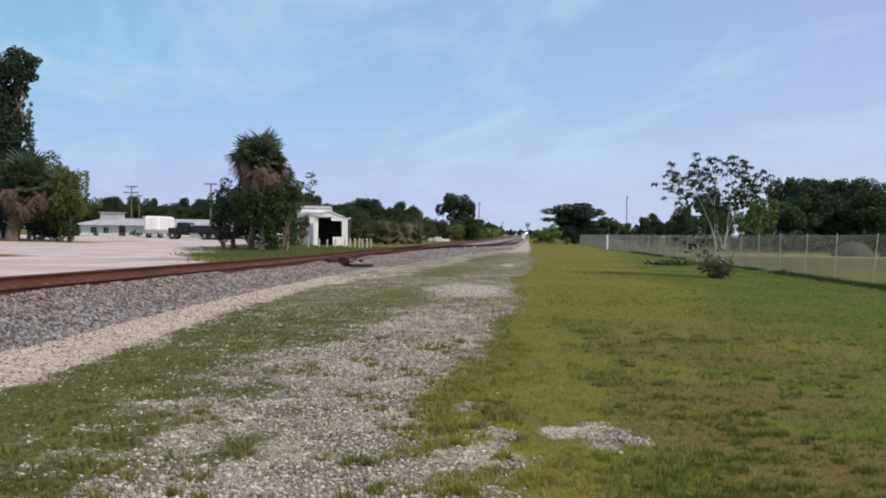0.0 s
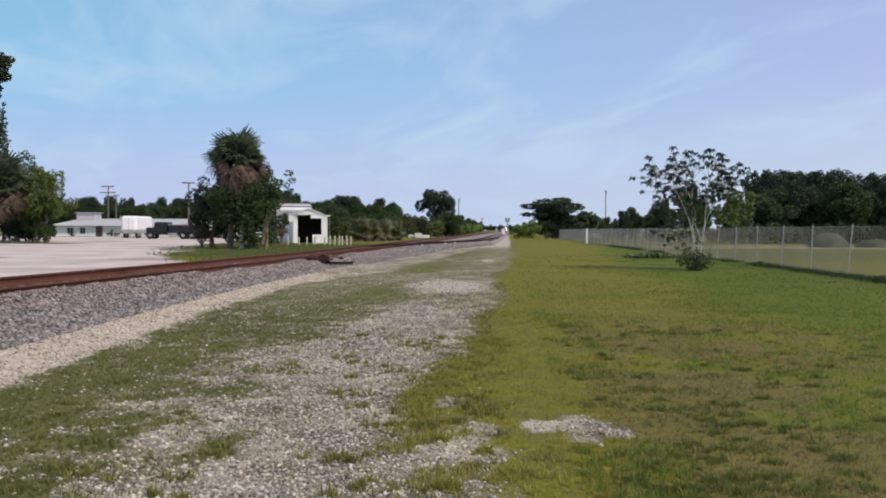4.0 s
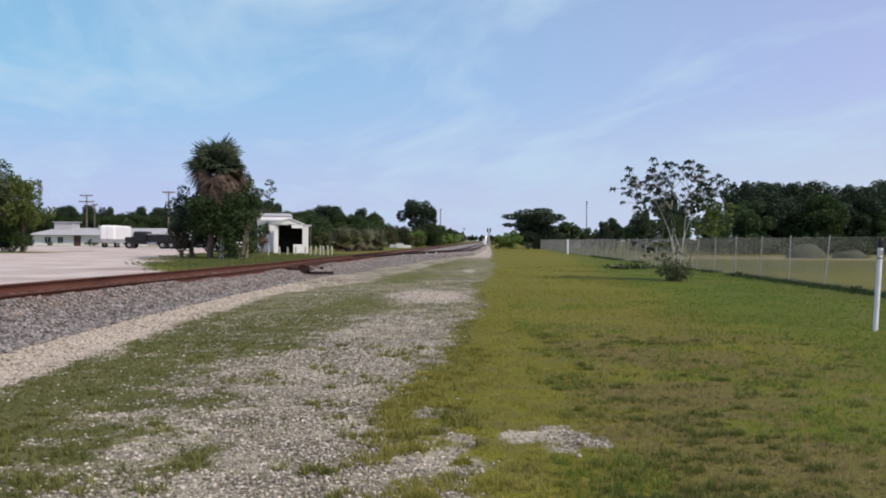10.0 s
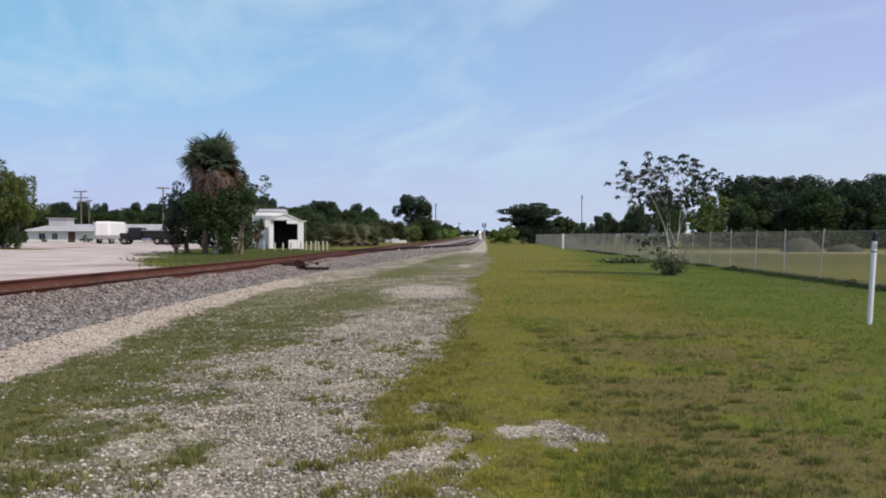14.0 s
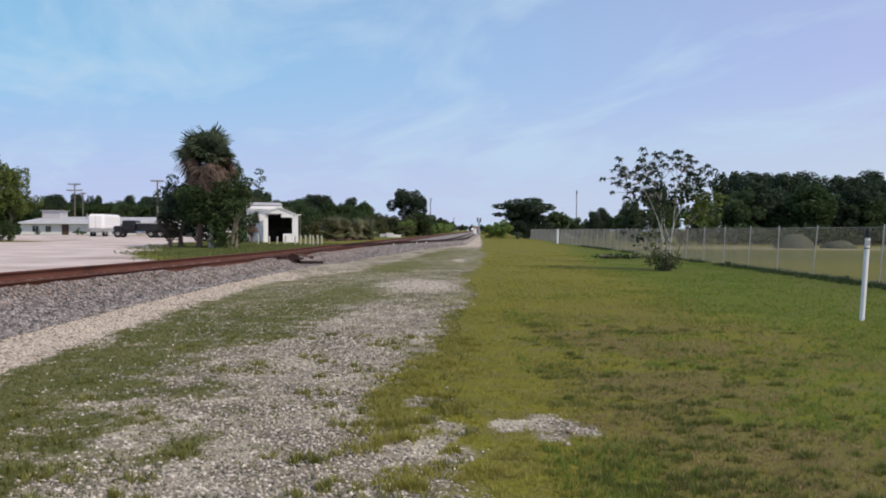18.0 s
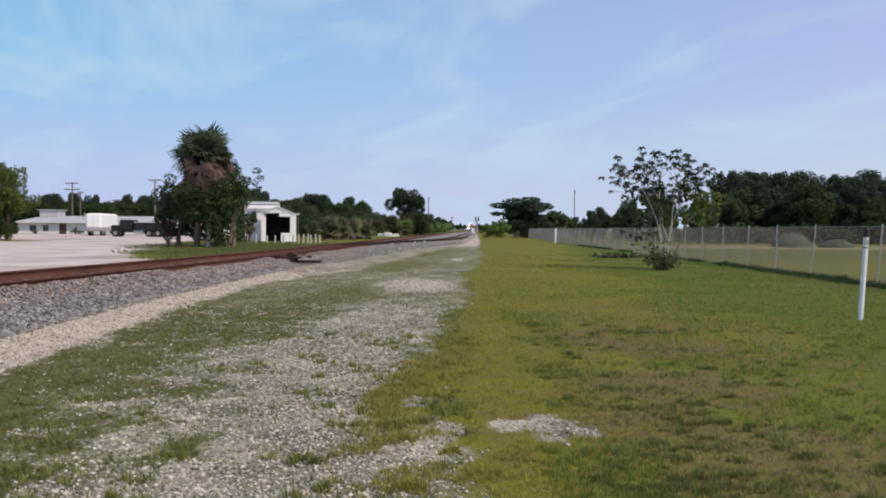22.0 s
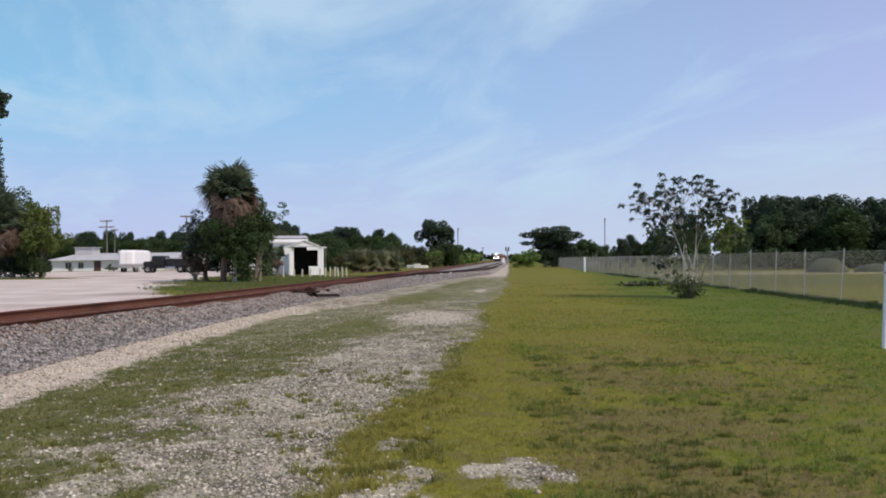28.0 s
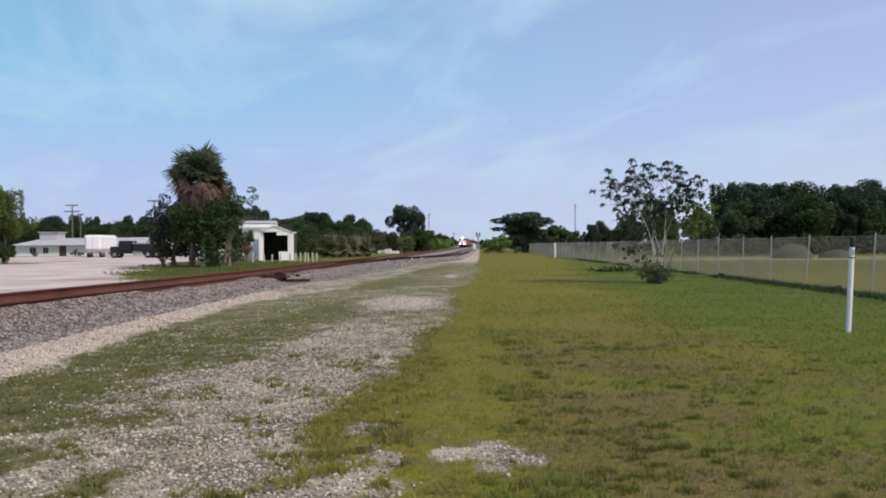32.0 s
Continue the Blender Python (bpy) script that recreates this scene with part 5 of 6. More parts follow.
# ---- buildings ----
def shed():
    s = thing("shed", "small white weathered shed with an open gabled porch", "shed", at=at_ground(-21.9, 91, 13))
    W, D, E, A = 1.68, 5.0, 3.16, 3.82
    part("wall", box(bmesh.new(), -W, -W + 0.12, 0, D, -0.1, E), M_WHITE, s)
    part("wall", box(bmesh.new(), W - 0.12, W, 0.0, D, -0.1, E), M_WHITE, s)
    part("wall", box(bmesh.new(), -W + 0.12, W - 0.12, D - 0.12, D, -0.1, E), M_WHITE, s)
    part("corner_post", box(bmesh.new(), -W + 0.125, -W + 0.24, -0.02, 0.12, -0.1, E), M_WHITE, s)
    part("front_pier", box(bmesh.new(), W - 0.24, W - 0.125, -0.02, 0.12, -0.1, E), M_WHITE, s)
    part("inner_panel", box(bmesh.new(), -W + 0.145, -W + 0.5, 0.35, 0.41, -0.05, E - 0.1), M_WHITE, s)
    bm = prism(bmesh.new(), ((-W - 0.05, E), (W + 0.05, E), (0, A)), -0.03, 0.1)
    part("gable", bm, M_WHITE, s)
    for sg in (-1, 1):
        bm = prism(bmesh.new(), ((0, A + 0.0), (sg * (W + 0.1), E - 0.05), (sg * (W + 0.1), E + 0.03), (0, A + 0.09)), -0.2, D + 0.2)
        part("roof_slope", bm, M_WHITE, s, "white metal roof sheet")
    part("header_board", box(bmesh.new(), 0.25, W - 0.2, -0.14, -0.06, E - 0.42, E - 0.04), M_WHITE, s)
    part("counter", box(bmesh.new(), 0.45, W - 0.26, -0.05, 0.6, -0.05, 0.95, 0.02), M_WHITE, s)
    part("lining", box(bmesh.new(), -W + 0.122, -W + 0.14, 0.13, D - 0.13, 0, E), M_WHITE, s, "white inner wall")
    # right and back linings and the shelf carry the interior's shade as dark colour
    part("lining", box(bmesh.new(), W - 0.14, W - 0.122, 0.13, D - 0.13, 0, E), M_INTERIOR_SHADE, s, "inner wall coloured dark for the porch's shade")
    part("lining", box(bmesh.new(), -W + 0.15, W - 0.15, D - 0.16, D - 0.125, 0, E), M_INTERIOR_SHADE, s, "inner wall coloured dark for the porch's shade")
    part("back_shelf", box(bmesh.new(), -W + 0.2, W - 0.2, D - 0.8, D - 0.2, 0.0, 1.6, 0.02), M_INTERIOR_SHADE, s)
    part("lean_to_roof", box(bmesh.new(), W + 0.04, W + 0.75, -0.1, 3.8, E - 0.16, E - 0.06), M_WHITE, s)
    part("side_bay", box(bmesh.new(), W + 0.004, W + 0.42, -0.015, 3.4, -0.1, E - 0.165), M_WHITE, s, "white boarded side bay")
    part("lean_to_post", box(bmesh.new(), W + 0.6, W + 0.68, 0.4, 0.5, -0.1, E - 0.165), M_POLE, s)
    # older wing behind
    w = thing("shed_wing", "white board wing with a grey shingle roof behind the shed", "shed", at=at_ground(-25.2, 96.3, 13))
    part("wall", box(bmesh.new(), -1.7, 1.9, 0, 3.6, -0.1, 3.8), M_WHITE, w)
    part("fascia", box(bmesh.new(), -2.12, 2.32, -0.46, -0.41, 3.74, 4.12), M_WHITE, w)
    # the eave's shadow, drawn as a thin dark board above the fascia
    part("eave_shadow_board", box(bmesh.new(), -2.05, 2.25, -0.38, -0.33, 4.12, 4.22), M_DOOR, w, "dark strip standing in for the shadow under the roof edge")
    bm = bmesh.new()
    a = [bm.verts.new(v) for v in ((-2.2, -0.4, 4.22), (2.4, -0.4, 4.22), (2.4, 4.0, 4.22), (-2.2, 4.0, 4.22), (-1.9, 1.8, 4.6), (2.1, 1.8, 4.6))]
    for q in ((0, 1, 5, 4), (2, 3, 4, 5), (1, 2, 5), (3, 0, 4), (3, 2, 1, 0)):
        bm.faces.new([a[i] for i in q])
    part("roof", bm, M_ROOF, w)
    for x in (-1.1, -0.4, 0.2, 0.8, 1.4):
        part("batten", box(bmesh.new(), x, x + 0.07, -0.03, -0.002, 0, 3.7), M_WHITE, w)
    part("door", box(bmesh.new(), -0.95, -0.45, -0.035, -0.004, 0, 2.0), M_WHITE, w, "weathered white plank door")


shed()


def bollards():
    r = np.random.default_rng(5)
    for i, px in enumerate((-20.75, -19.68, -18.93, -18.17, -17.21, -16.72, -16.24, -15.81, -15.49, -15.06, -14.68)):
        y = 78.0
        h = r.uniform(0.72, 0.95)
        p = thing("wooden_bollard", "short weathered pale wooden post in the grass", "post", at=pose(px, y, gz(px, y), r.uniform(-3, 3), r.uniform(-4, 4), r.uniform(0, 90)), group="posts beside the track")
        part("shaft", cyl(bmesh.new(), (0, 0, -0.2), (0, 0, h), 0.085, 0.08, 9), M_BARK_PALE, p)
        part("top", cyl(bmesh.new(), (0, 0, h), (0, 0, h + 0.05), 0.08, 0.03, 9), M_BARK_PALE, p)


bollards()


def depot():
    d = thing("depot_building", "long low white building with a grey shingle roof", "building", at=at_ground(-70, 150, sink=-0.3))
    part("wall", box(bmesh.new(), -14.6, 16.5, 0, 9, -0.6, 1.75), M_WHITE, d)
    bm = bmesh.new()
    a = [bm.verts.new(v) for v in ((-15.4, -0.9, 1.7), (17.2, -0.9, 1.7), (17.2, 9.9, 1.7), (-15.4, 9.9, 1.7), (-11.5, 4.5, 3.05), (14.5, 4.5, 3.05))]
    for q in ((0, 1, 5, 4), (2, 3, 4, 5), (1, 2, 5), (3, 0, 4), (3, 2, 1, 0)):
        bm.faces.new([a[i] for i in q])
    part("roof", bm, M_ROOF, d)
    part("roof_monitor", box(bmesh.new(), -11.6, -8.2, 3, 6, 2.6, 4.1), M_ROOF, d, "raised grey roof box")
    bm = box(bmesh.new(), -11.9, -7.9, 2.7, 6.3, 4.1, 4.22)
    part("monitor_cap", bm, M_ROOF, d)
    part("door", box(bmesh.new(), -6.3, -5.0, -0.06, -0.005, -0.3, 1.6), M_DOOR, d, "dark brown door")
    for x0, x1 in ((-11.9, -10.6), (-9.4, -8.3), (-0.5, 1.2), (4, 5.6), (9, 10.8)):
        w = part("window", box(bmesh.new(), x0, x1, -0.05, -0.005, 0.15, 1.35), M_CONCRETE, d, "grey window frame")
        part("pane", box(bmesh.new(), x0 + 0.12, (x0 + x1) / 2 - 0.05, -0.07, -0.052, 0.25, 1.25), M_GLASSY, w)
        part("pane", box(bmesh.new(), (x0 + x1) / 2 + 0.05, x1 - 0.12, -0.07, -0.052, 0.25, 1.25), M_GLASSY, w)
    part("vent_pipe", cyl(bmesh.new(), (-3, 3, 2.4), (-3, 3, 3.6), 0.12), M_GALV, d)
    for x, y, h in ((-79.6, 147.6, 0.9), (-72.0, 147.4, 1.2), (-71.0, 146.9, 0.9)):
        bush("low shrub before the white building", 1.1, 0.8, h, M_LEAF_DARK, int(200 - x), at_ground(x, y), 0.2, 16, 7)


depot()


def wheel(parent, x, y, r, w=0.3):
    p = part("wheel", cyl(bmesh.new(), (x - w / 2, y, r), (x + w / 2, y, r), r, sides=18), M_TYRE, parent)
    part("hub", cyl(bmesh.new(), (x - w / 2 - 0.02, y, r), (x + w / 2 + 0.02, y, r), r * 0.5, sides=12), M_CHROME, p)
    return p


def trailer():
    t = thing("box_trailer", "parked white box trailer", "trailer", at=pose(-59.5, 127.5, gz(-59.5, 127.5), 0, 0, 7))
    part("box", box(bmesh.new(), -1.25, 1.25, 0, 8.5, 1.05, 3.5, 0.32), M_WHITE, t)
    part("skirt", box(bmesh.new(), -1.2, 1.2, 0.05, 8.4, 0.72, 1.05), M_GALV, t, "dull grey lower frame")
    part("door_seam", box(bmesh.new(), -0.02, 0.02, -0.02, -0.003, 1.15, 3.2), M_GALV, t)
    for x in (-0.95, 0.95):
        for y in (1.2, 2.3, 7.0):
            wheel(t, x, y, 0.5)
    for x in (-1.0, 1.0):
        part("tail_lamp", box(bmesh.new(), x - 0.1, x + 0.1, -0.03, -0.003, 0.8, 0.95), M_RED, t)


trailer()


def dark_truck(x, y, turn, label, bed):
    t = thing("flatbed_truck", label, "truck", at=pose(x, y, gz(x, y), 0, 0, turn) @ Matrix.Scale(1.18, 4))
    part("chassis", box(bmesh.new(), -2.6, 2.8, -0.9, 0.9, 0.55, 0.85, 0.03), M_TRUCK, t)
    part("cab", box(bmesh.new(), -2.4, -0.7, -1.0, 1.0, 0.85, 2.15, 0.15), M_TRUCK, t)
    part("hood", box(bmesh.new(), -3.5, -2.4, -0.9, 0.9, 0.75, 1.45, 0.12), M_TRUCK, t)
    part("windscreen", box(bmesh.new(), -2.43, -2.395, -0.8, 0.8, 1.5, 2.0), M_GLASSY, t)
    part("side_window", box(bmesh.new(), -2.1, -1.1, -1.02, -0.99, 1.45, 1.95), M_GLASSY, t)
    part("bumper", box(bmesh.new(), -3.7, -3.5, -0.95, 0.95, 0.45, 0.75, 0.04), M_CHROME, t, "chrome bumper")
    part("fuel_tank", cyl(bmesh.new(), (-0.6, -0.95, 0.62), (0.6, -0.95, 0.62), 0.28, sides=14), M_CHROME, t, "polished metal tank")
    if bed:
        part("load_bed", box(bmesh.new(), -0.55, 2.9, -1.15, 1.15, 0.86, 1.75, 0.05), M_TRUCK, t)
        part("bed_rim", box(bmesh.new(), -0.6, 2.95, -1.2, 1.2, 1.76, 1.86), M_GALV, t)
    else:
        part("headboard", box(bmesh.new(), -0.55, -0.4, -1.1, 1.1, 0.86, 1.9), M_TRUCK, t)
        part("deck", box(bmesh.new(), -0.4, 3.0, -1.15, 1.15, 0.86, 1.0), M_TRUCK, t)
    for yy in (-0.85, 0.85):
        for xx in (-2.9, 1.2, 2.3):
            p = part("wheel", cyl(bmesh.new(), (xx, yy - 0.15, 0.48), (xx, yy + 0.15, 0.48), 0.48, sides=18), M_TYRE, t)
            part("hub", cyl(bmesh.new(), (xx, yy - 0.17, 0.48), (xx, yy + 0.17, 0.48), 0.24, sides=12), M_CHROME, p)
    return t


dark_truck(-49.2, 121.0, 4, "black flatbed truck with chrome trim parked on the lot", True)
dark_truck(-44.2, 123.5, 182, "black pickup-style work truck parked beside the flatbed", False)
pv = thing("parked_van", "white parked van half hidden behind the trees", "van", at=pose(-30.2, 94, gz(-30.2, 94), 0, 0, 80))
part("body", box(bmesh.new(), -0.95, 0.95, -2.3, 2.3, 0.45, 2.0, 0.18), M_WHITE, pv)
part("windscreen", box(bmesh.new(), -0.75, 0.75, -2.32, -2.28, 1.2, 1.8), M_GLASSY, pv)
for wx in (-0.85, 0.85):
    for wy in (-1.5, 1.5):
        wheel(pv, wx, wy, 0.36, 0.22)


def utility_pole(x, y, h, arms, turn, label="wooden utility pole with crossarms", r=0.16):
    p = thing("utility_pole", label, "utility pole", at=pose(x, y, gz(x, y), 0, 0, turn))
    part("shaft", cyl(bmesh.new(), (0, 0, -0.5), (0, 0, h), r, r * 0.7, 10), M_POLE, p)
    for z, w in arms:
        a = part("crossarm", box(bmesh.new(), -w / 2, w / 2, -0.22, -0.1, z - 0.1, z + 0.1, 0.01), M_POLE, p)
        for k in (-0.46, -0.25, 0.25, 0.46):
            part("insulator", cyl(bmesh.new(), (k * w, -0.16, z + 0.1), (k * w, -0.16, z + 0.3), 0.06, 0.04, 8), M_GALV, a)
        for sg in (-1, 1):
            part("brace", cyl(bmesh.new(), (0, -0.16, z - 0.75), (sg * w * 0.3, -0.16, z - 0.05), 0.03, sides=5), M_GALV, a)
    return p


utility_pole(-78.8, 160, 10.0, ((9.8, 2.6), (8.6, 3.2)), 0)
utility_pole(-79.6, 165, 8.4, ((8.2, 1.2),), 30, "plain wooden utility pole", 0.15)
utility_pole(-54.6, 140, 9.6, ((9.4, 2.2),), 10)
utility_pole(-100.8, 230, 9.0, ((8.8, 2.4),), 0)
utility_pole(-11.4, 200, 9.1, ((9.0, 0.6),), 60, "slim dark utility pole behind the trees", 0.13)
utility_pole(22.3, 190, 10.8, ((10.3, 0.5),), 80, "bare slim utility pole beyond the fence", 0.12)
utility_pole(-12.0, 420, 7.8, ((7.5, 1.4),), 0, "distant utility pole beside the track", 0.2)


def concrete_blocks():
    for i, (x, y, w, h) in enumerate(((-16.9, 150, 1.5, 0.5), (-15.8, 149.5, 1.3, 0.72), (-14.6, 150.5, 1.4, 0.4))):
        b = box(bmesh.new(), -w / 2, w / 2, -0.4, 0.4, -0.1, h, 0.06)
        me = bpy.data.meshes.new("concrete_block")
        b.to_mesh(me)
        b.free()
        me.materials.append(M_CONCRETE_PALE)
        ob = new("concrete_block", me)
        ob.matrix_basis = pose(x, y, gz(x, y) + 0.15, 0, 0, 12 * i - 10)
        tagged(ob, "pale concrete slab dumped beside the track", "concrete block", "slabs beside the track")


concrete_blocks()


def far_house():
    h = thing("house", "distant low house with a pale grey roof behind the fence", "house", at=at_ground(20.5, 196))
    part("wall", box(bmesh.new(), -3, 3, 0, 6, -0.2, 2.6), M_CONCRETE, h)
    part("roof", prism(bmesh.new(), ((-3.5, 2.5), (3.5, 2.5), (0, 3.9)), -0.4, 6.4), M_ROOF, h)
    part("window", box(bmesh.new(), -1.8, -0.6, -0.04, -0.003, 1.0, 2.0), M_GLASSY, h)
    part("window", box(bmesh.new(), 0.6, 1.8, -0.04, -0.003, 1.0, 2.0), M_GLASSY, h)


far_house()


def signals():
    y = 250
    z = gz(-0.6, y)
    s = thing("railway_signal", "tall grey railway signal mast with two dark heads", "railway signal", at=pose(0.35, y, z))
    part("mast", cyl(bmesh.new(), (0, 0, -0.2), (0, 0, 5.2), 0.09), M_GALV, s)
    for x in (-0.42, 0.42):
        hd = part("signal_head", box(bmesh.new(), x - 0.18, x + 0.18, -0.2, 0.1, 4.2, 5.35, 0.05), M_BLACK, s)
        for k in range(3):
            part("visor", cyl(bmesh.new(), (x, -0.45, 4.4 + 0.36 * k), (x, -0.2, 4.4 + 0.36 * k), 0.13, sides=10), M_BLACK, hd)
    part("arm", box(bmesh.new(), -0.6, 0.6, -0.08, 0.0, 4.1, 4.2), M_GALV, s)
    part("ladder", box(bmesh.new(), -0.22, 0.22, 0.2, 0.26, 0, 4.2), M_GALV, s)
    c = thing("equipment_cabinet", "silver signal equipment cabinet beside the track", "cabinet", at=pose(-0.75, 243, gz(-0.75, 243)))
    part("body", box(bmesh.new(), -0.45, 0.45, -0.4, 0.4, 0.1, 2.1, 0.04), M_GALV, c)
    part("roof", box(bmesh.new(), -0.5, 0.5, -0.46, 0.46, 2.1, 2.2), M_GALV, c)
    part("door", box(bmesh.new(), -0.38, 0.38, -0.43, -0.403, 0.3, 1.95), M_WHITE, c)
    part("plinth", box(bmesh.new(), -0.4, 0.4, -0.35, 0.35, -0.1, 0.1), M_CONCRETE, c)
    g = thing("crossing_gate", "raised white crossing gate with its mechanism", "crossing gate", at=pose(-1.5, 247, gz(-1.5, 247)))
    part("mast", cyl(bmesh.new(), (0, 0, -0.2), (0, 0, 3.4), 0.08), M_GALV, g)
    part("gate_arm", cyl(bmesh.new(), (0.15, 0, 1.0), (0.6, 0, 3.6), 0.06, 0.03), M_WHITE, g)
    part("lamp_board", box(bmesh.new(), -0.55, 0.55, -0.1, 0.0, 2.4, 2.8), M_BLACK, g)
    part("base_box", box(bmesh.new(), -0.3, 0.3, -0.3, 0.3, 0.0, 1.1, 0.03), M_GALV, g)


signals()


# ---- train ----
def locomotive():
    t = thing("locomotive", "orange and white diesel locomotive with bright headlights", "locomotive")
    part("frame", box(bmesh.new(), -1.5, 1.5, 0.2, 19.5, 1.05, 1.4, 0.04), M_BLACK, t)
    part("plow", prism(bmesh.new(), ((-1.45, 0.15), (1.45, 0.15), (1.35, 1.05), (-1.35, 1.05)), 0.0, 0.25), M_BLACK, t)
    part("nose", box(bmesh.new(), -1.0, 1.0, 1.3, 3.2, 1.4, 3.0, 0.18), M_LOCO, t)
    part("nose_band", box(bmesh.new(), -1.02, 1.02, 1.27, 1.32, 1.75, 2.3), M_LOCO_ORANGE, t)
    cab = part("cab", box(bmesh.new(), -1.48, 1.48, 3.2, 5.6, 1.4, 4.4, 0.2), M_LOCO, t)
    for x in (-0.75, 0.75):
        part("cab_window", box(bmesh.new(), x - 0.5, x + 0.5, 3.17, 3.2, 3.15, 3.85), M_GLASSY, cab)
    part("side_window", box(bmesh.new(), 1.47, 1.5, 3.7, 5.0, 3.1, 3.8), M_GLASSY, cab)
    part("hood", box(bmesh.new(), -0.95, 0.95, 5.6, 18.8, 1.4, 4.25, 0.12), M_LOCO_ORANGE, t)
    part("radiator", box(bmesh.new(), -1.4, 1.4, 14.5, 18.0, 3.5, 4.5, 0.08), M_LOCO_ORANGE, t)
    part("fuel_tank", box(bmesh.new(), -1.3, 1.3, 7.5, 12.0, 0.35, 1.05, 0.1), M_BLACK, t)
    part("headlight", cyl(bmesh.new(), (0, 3.05, 4.12), (0, 3.19, 4.12), 0.33, sides=16), M_LIGHT, t, "glowing headlight")
    for x in (-0.95, 0.95):
        part("ditch_light", cyl(bmesh.new(), (x, 0.1, 1.62), (x, 0.25, 1.62), 0.27, sides=14), M_LIGHT, t, "glowing ditch light")
    for y in (1.9, 4.0, 6.1, 13.6, 15.7, 17.8):
        for x in (-0.74, 0.74):
            part("wheel", cyl(bmesh.new(), (x - 0.07, y, 0.5), (x + 0.07, y, 0.5), 0.5, sides=18), M_BLACK, t)
    for y0 in (1.2, 12.9):
        part("bogie_frame", box(bmesh.new(), -1.1, 1.1, y0, y0 + 5.6, 0.45, 0.95, 0.05), M_BLACK, t)
    for sg in (-1.42, 1.42):
        part("handrail", cyl(bmesh.new(), (sg, 5.8, 2.4), (sg, 19.2, 2.4), 0.03, sides=6), M_WHITE, t)
        for y in (6, 9, 12, 15, 19):
            part("stanchion", cyl(bmesh.new(), (sg, y, 1.4), (sg, y, 2.4), 0.025, sides=5), M_WHITE, t)
    part("coupler", box(bmesh.new(), -0.15, 0.15, -0.35, 0.2, 0.75, 1.0, 0.03), M_BLACK, t)
    return t


def freight_car(material, label):
    t = thing("freight_car", label, "freight car", group="cars of the freight train")
    part("body", box(bmesh.new(), -1.5, 1.5, 0.6, 15.4, 1.1, 4.3, 0.06), material, t)
    part("roof", prism(bmesh.new(), ((-1.55, 4.3), (1.55, 4.3), (0, 4.55)), 0.55, 15.45), M_CAR_GREY, t)
    for i in range(9):
        y = 1.2 + i * 1.7
        part("rib", box(bmesh.new(), 1.5, 1.58, y - 0.06, y + 0.06, 1.15, 4.25), material, t)
    part("sliding_door", box(bmesh.new(), 1.505, 1.56, 6.6, 9.4, 1.3, 4.0), material, t)
    part("underframe", box(bmesh.new(), -1.3, 1.3, 0.2, 15.8, 0.8, 1.1), M_BLACK, t)
    for y in (2.0, 3.8, 12.2, 14.0):
        for x in (-0.74, 0.74):
            part("wheel", cyl(bmesh.new(), (x - 0.07, y, 0.46), (x + 0.07, y, 0.46), 0.46, sides=16), M_BLACK, t)
    return t


train = [locomotive()]
car_a = freight_car(M_CAR_BROWN, "brown ribbed freight boxcar")
car_b = freight_car(M_LOCO_ORANGE, "faded orange freight boxcar")
car_c = freight_car(M_CAR_GREY, "dull grey freight boxcar")
train += [car_a, car_b, car_c]
for k in range(13):
    train.append(copy_thing((car_a, car_b, car_a, car_c)[k % 4], pose(0, 0, 0)))


# ---- stones and grass ----
def scatter(base_v, base_f, pos, scale, seed, squash=0.7, upright=False):
    r = np.random.default_rng(seed)
    n = len(pos)
    a = r.uniform(0, 2 * math.pi, n)
    c, s = np.cos(a), np.sin(a)
    v = np.repeat(base_v[None], n, 0) * np.asarray(scale).reshape(n, -1)[:, None, :]
    if not upright:
        v = v * r.uniform(0.65, 1.35, (n, 1, 3)) * (1, 1, squash)
        v = v * r.uniform(0.8, 1.2, v.shape[:2] + (1,))
    x = v[..., 0] * c[:, None] - v[..., 1] * s[:, None]
    y = v[..., 0] * s[:, None] + v[..., 1] * c[:, None]
    v = np.stack([x, y, v[..., 2]], -1) + pos[:, None]
    f = base_f[None] + (np.arange(n) * len(base_v))[:, None, None]
    return v.reshape(-1, 3), f.reshape(-1, base_f.shape[1])


OCTA_V = np.array([(1, 0, 0.1), (0.3, 0.9, -0.1), (-0.8, 0.5, 0.1), (-0.7, -0.6, -0.1), (0.4, -0.9, 0.1), (0.1, 0.1, 0.9), (0, 0, -0.8)], float) * 0.5
OCTA_F = np.array([(0, 1, 5), (1, 2, 5), (2, 3, 5), (3, 4, 5), (4, 0, 5), (1, 0, 6), (2, 1, 6), (3, 2, 6), (4, 3, 6), (0, 4, 6)])


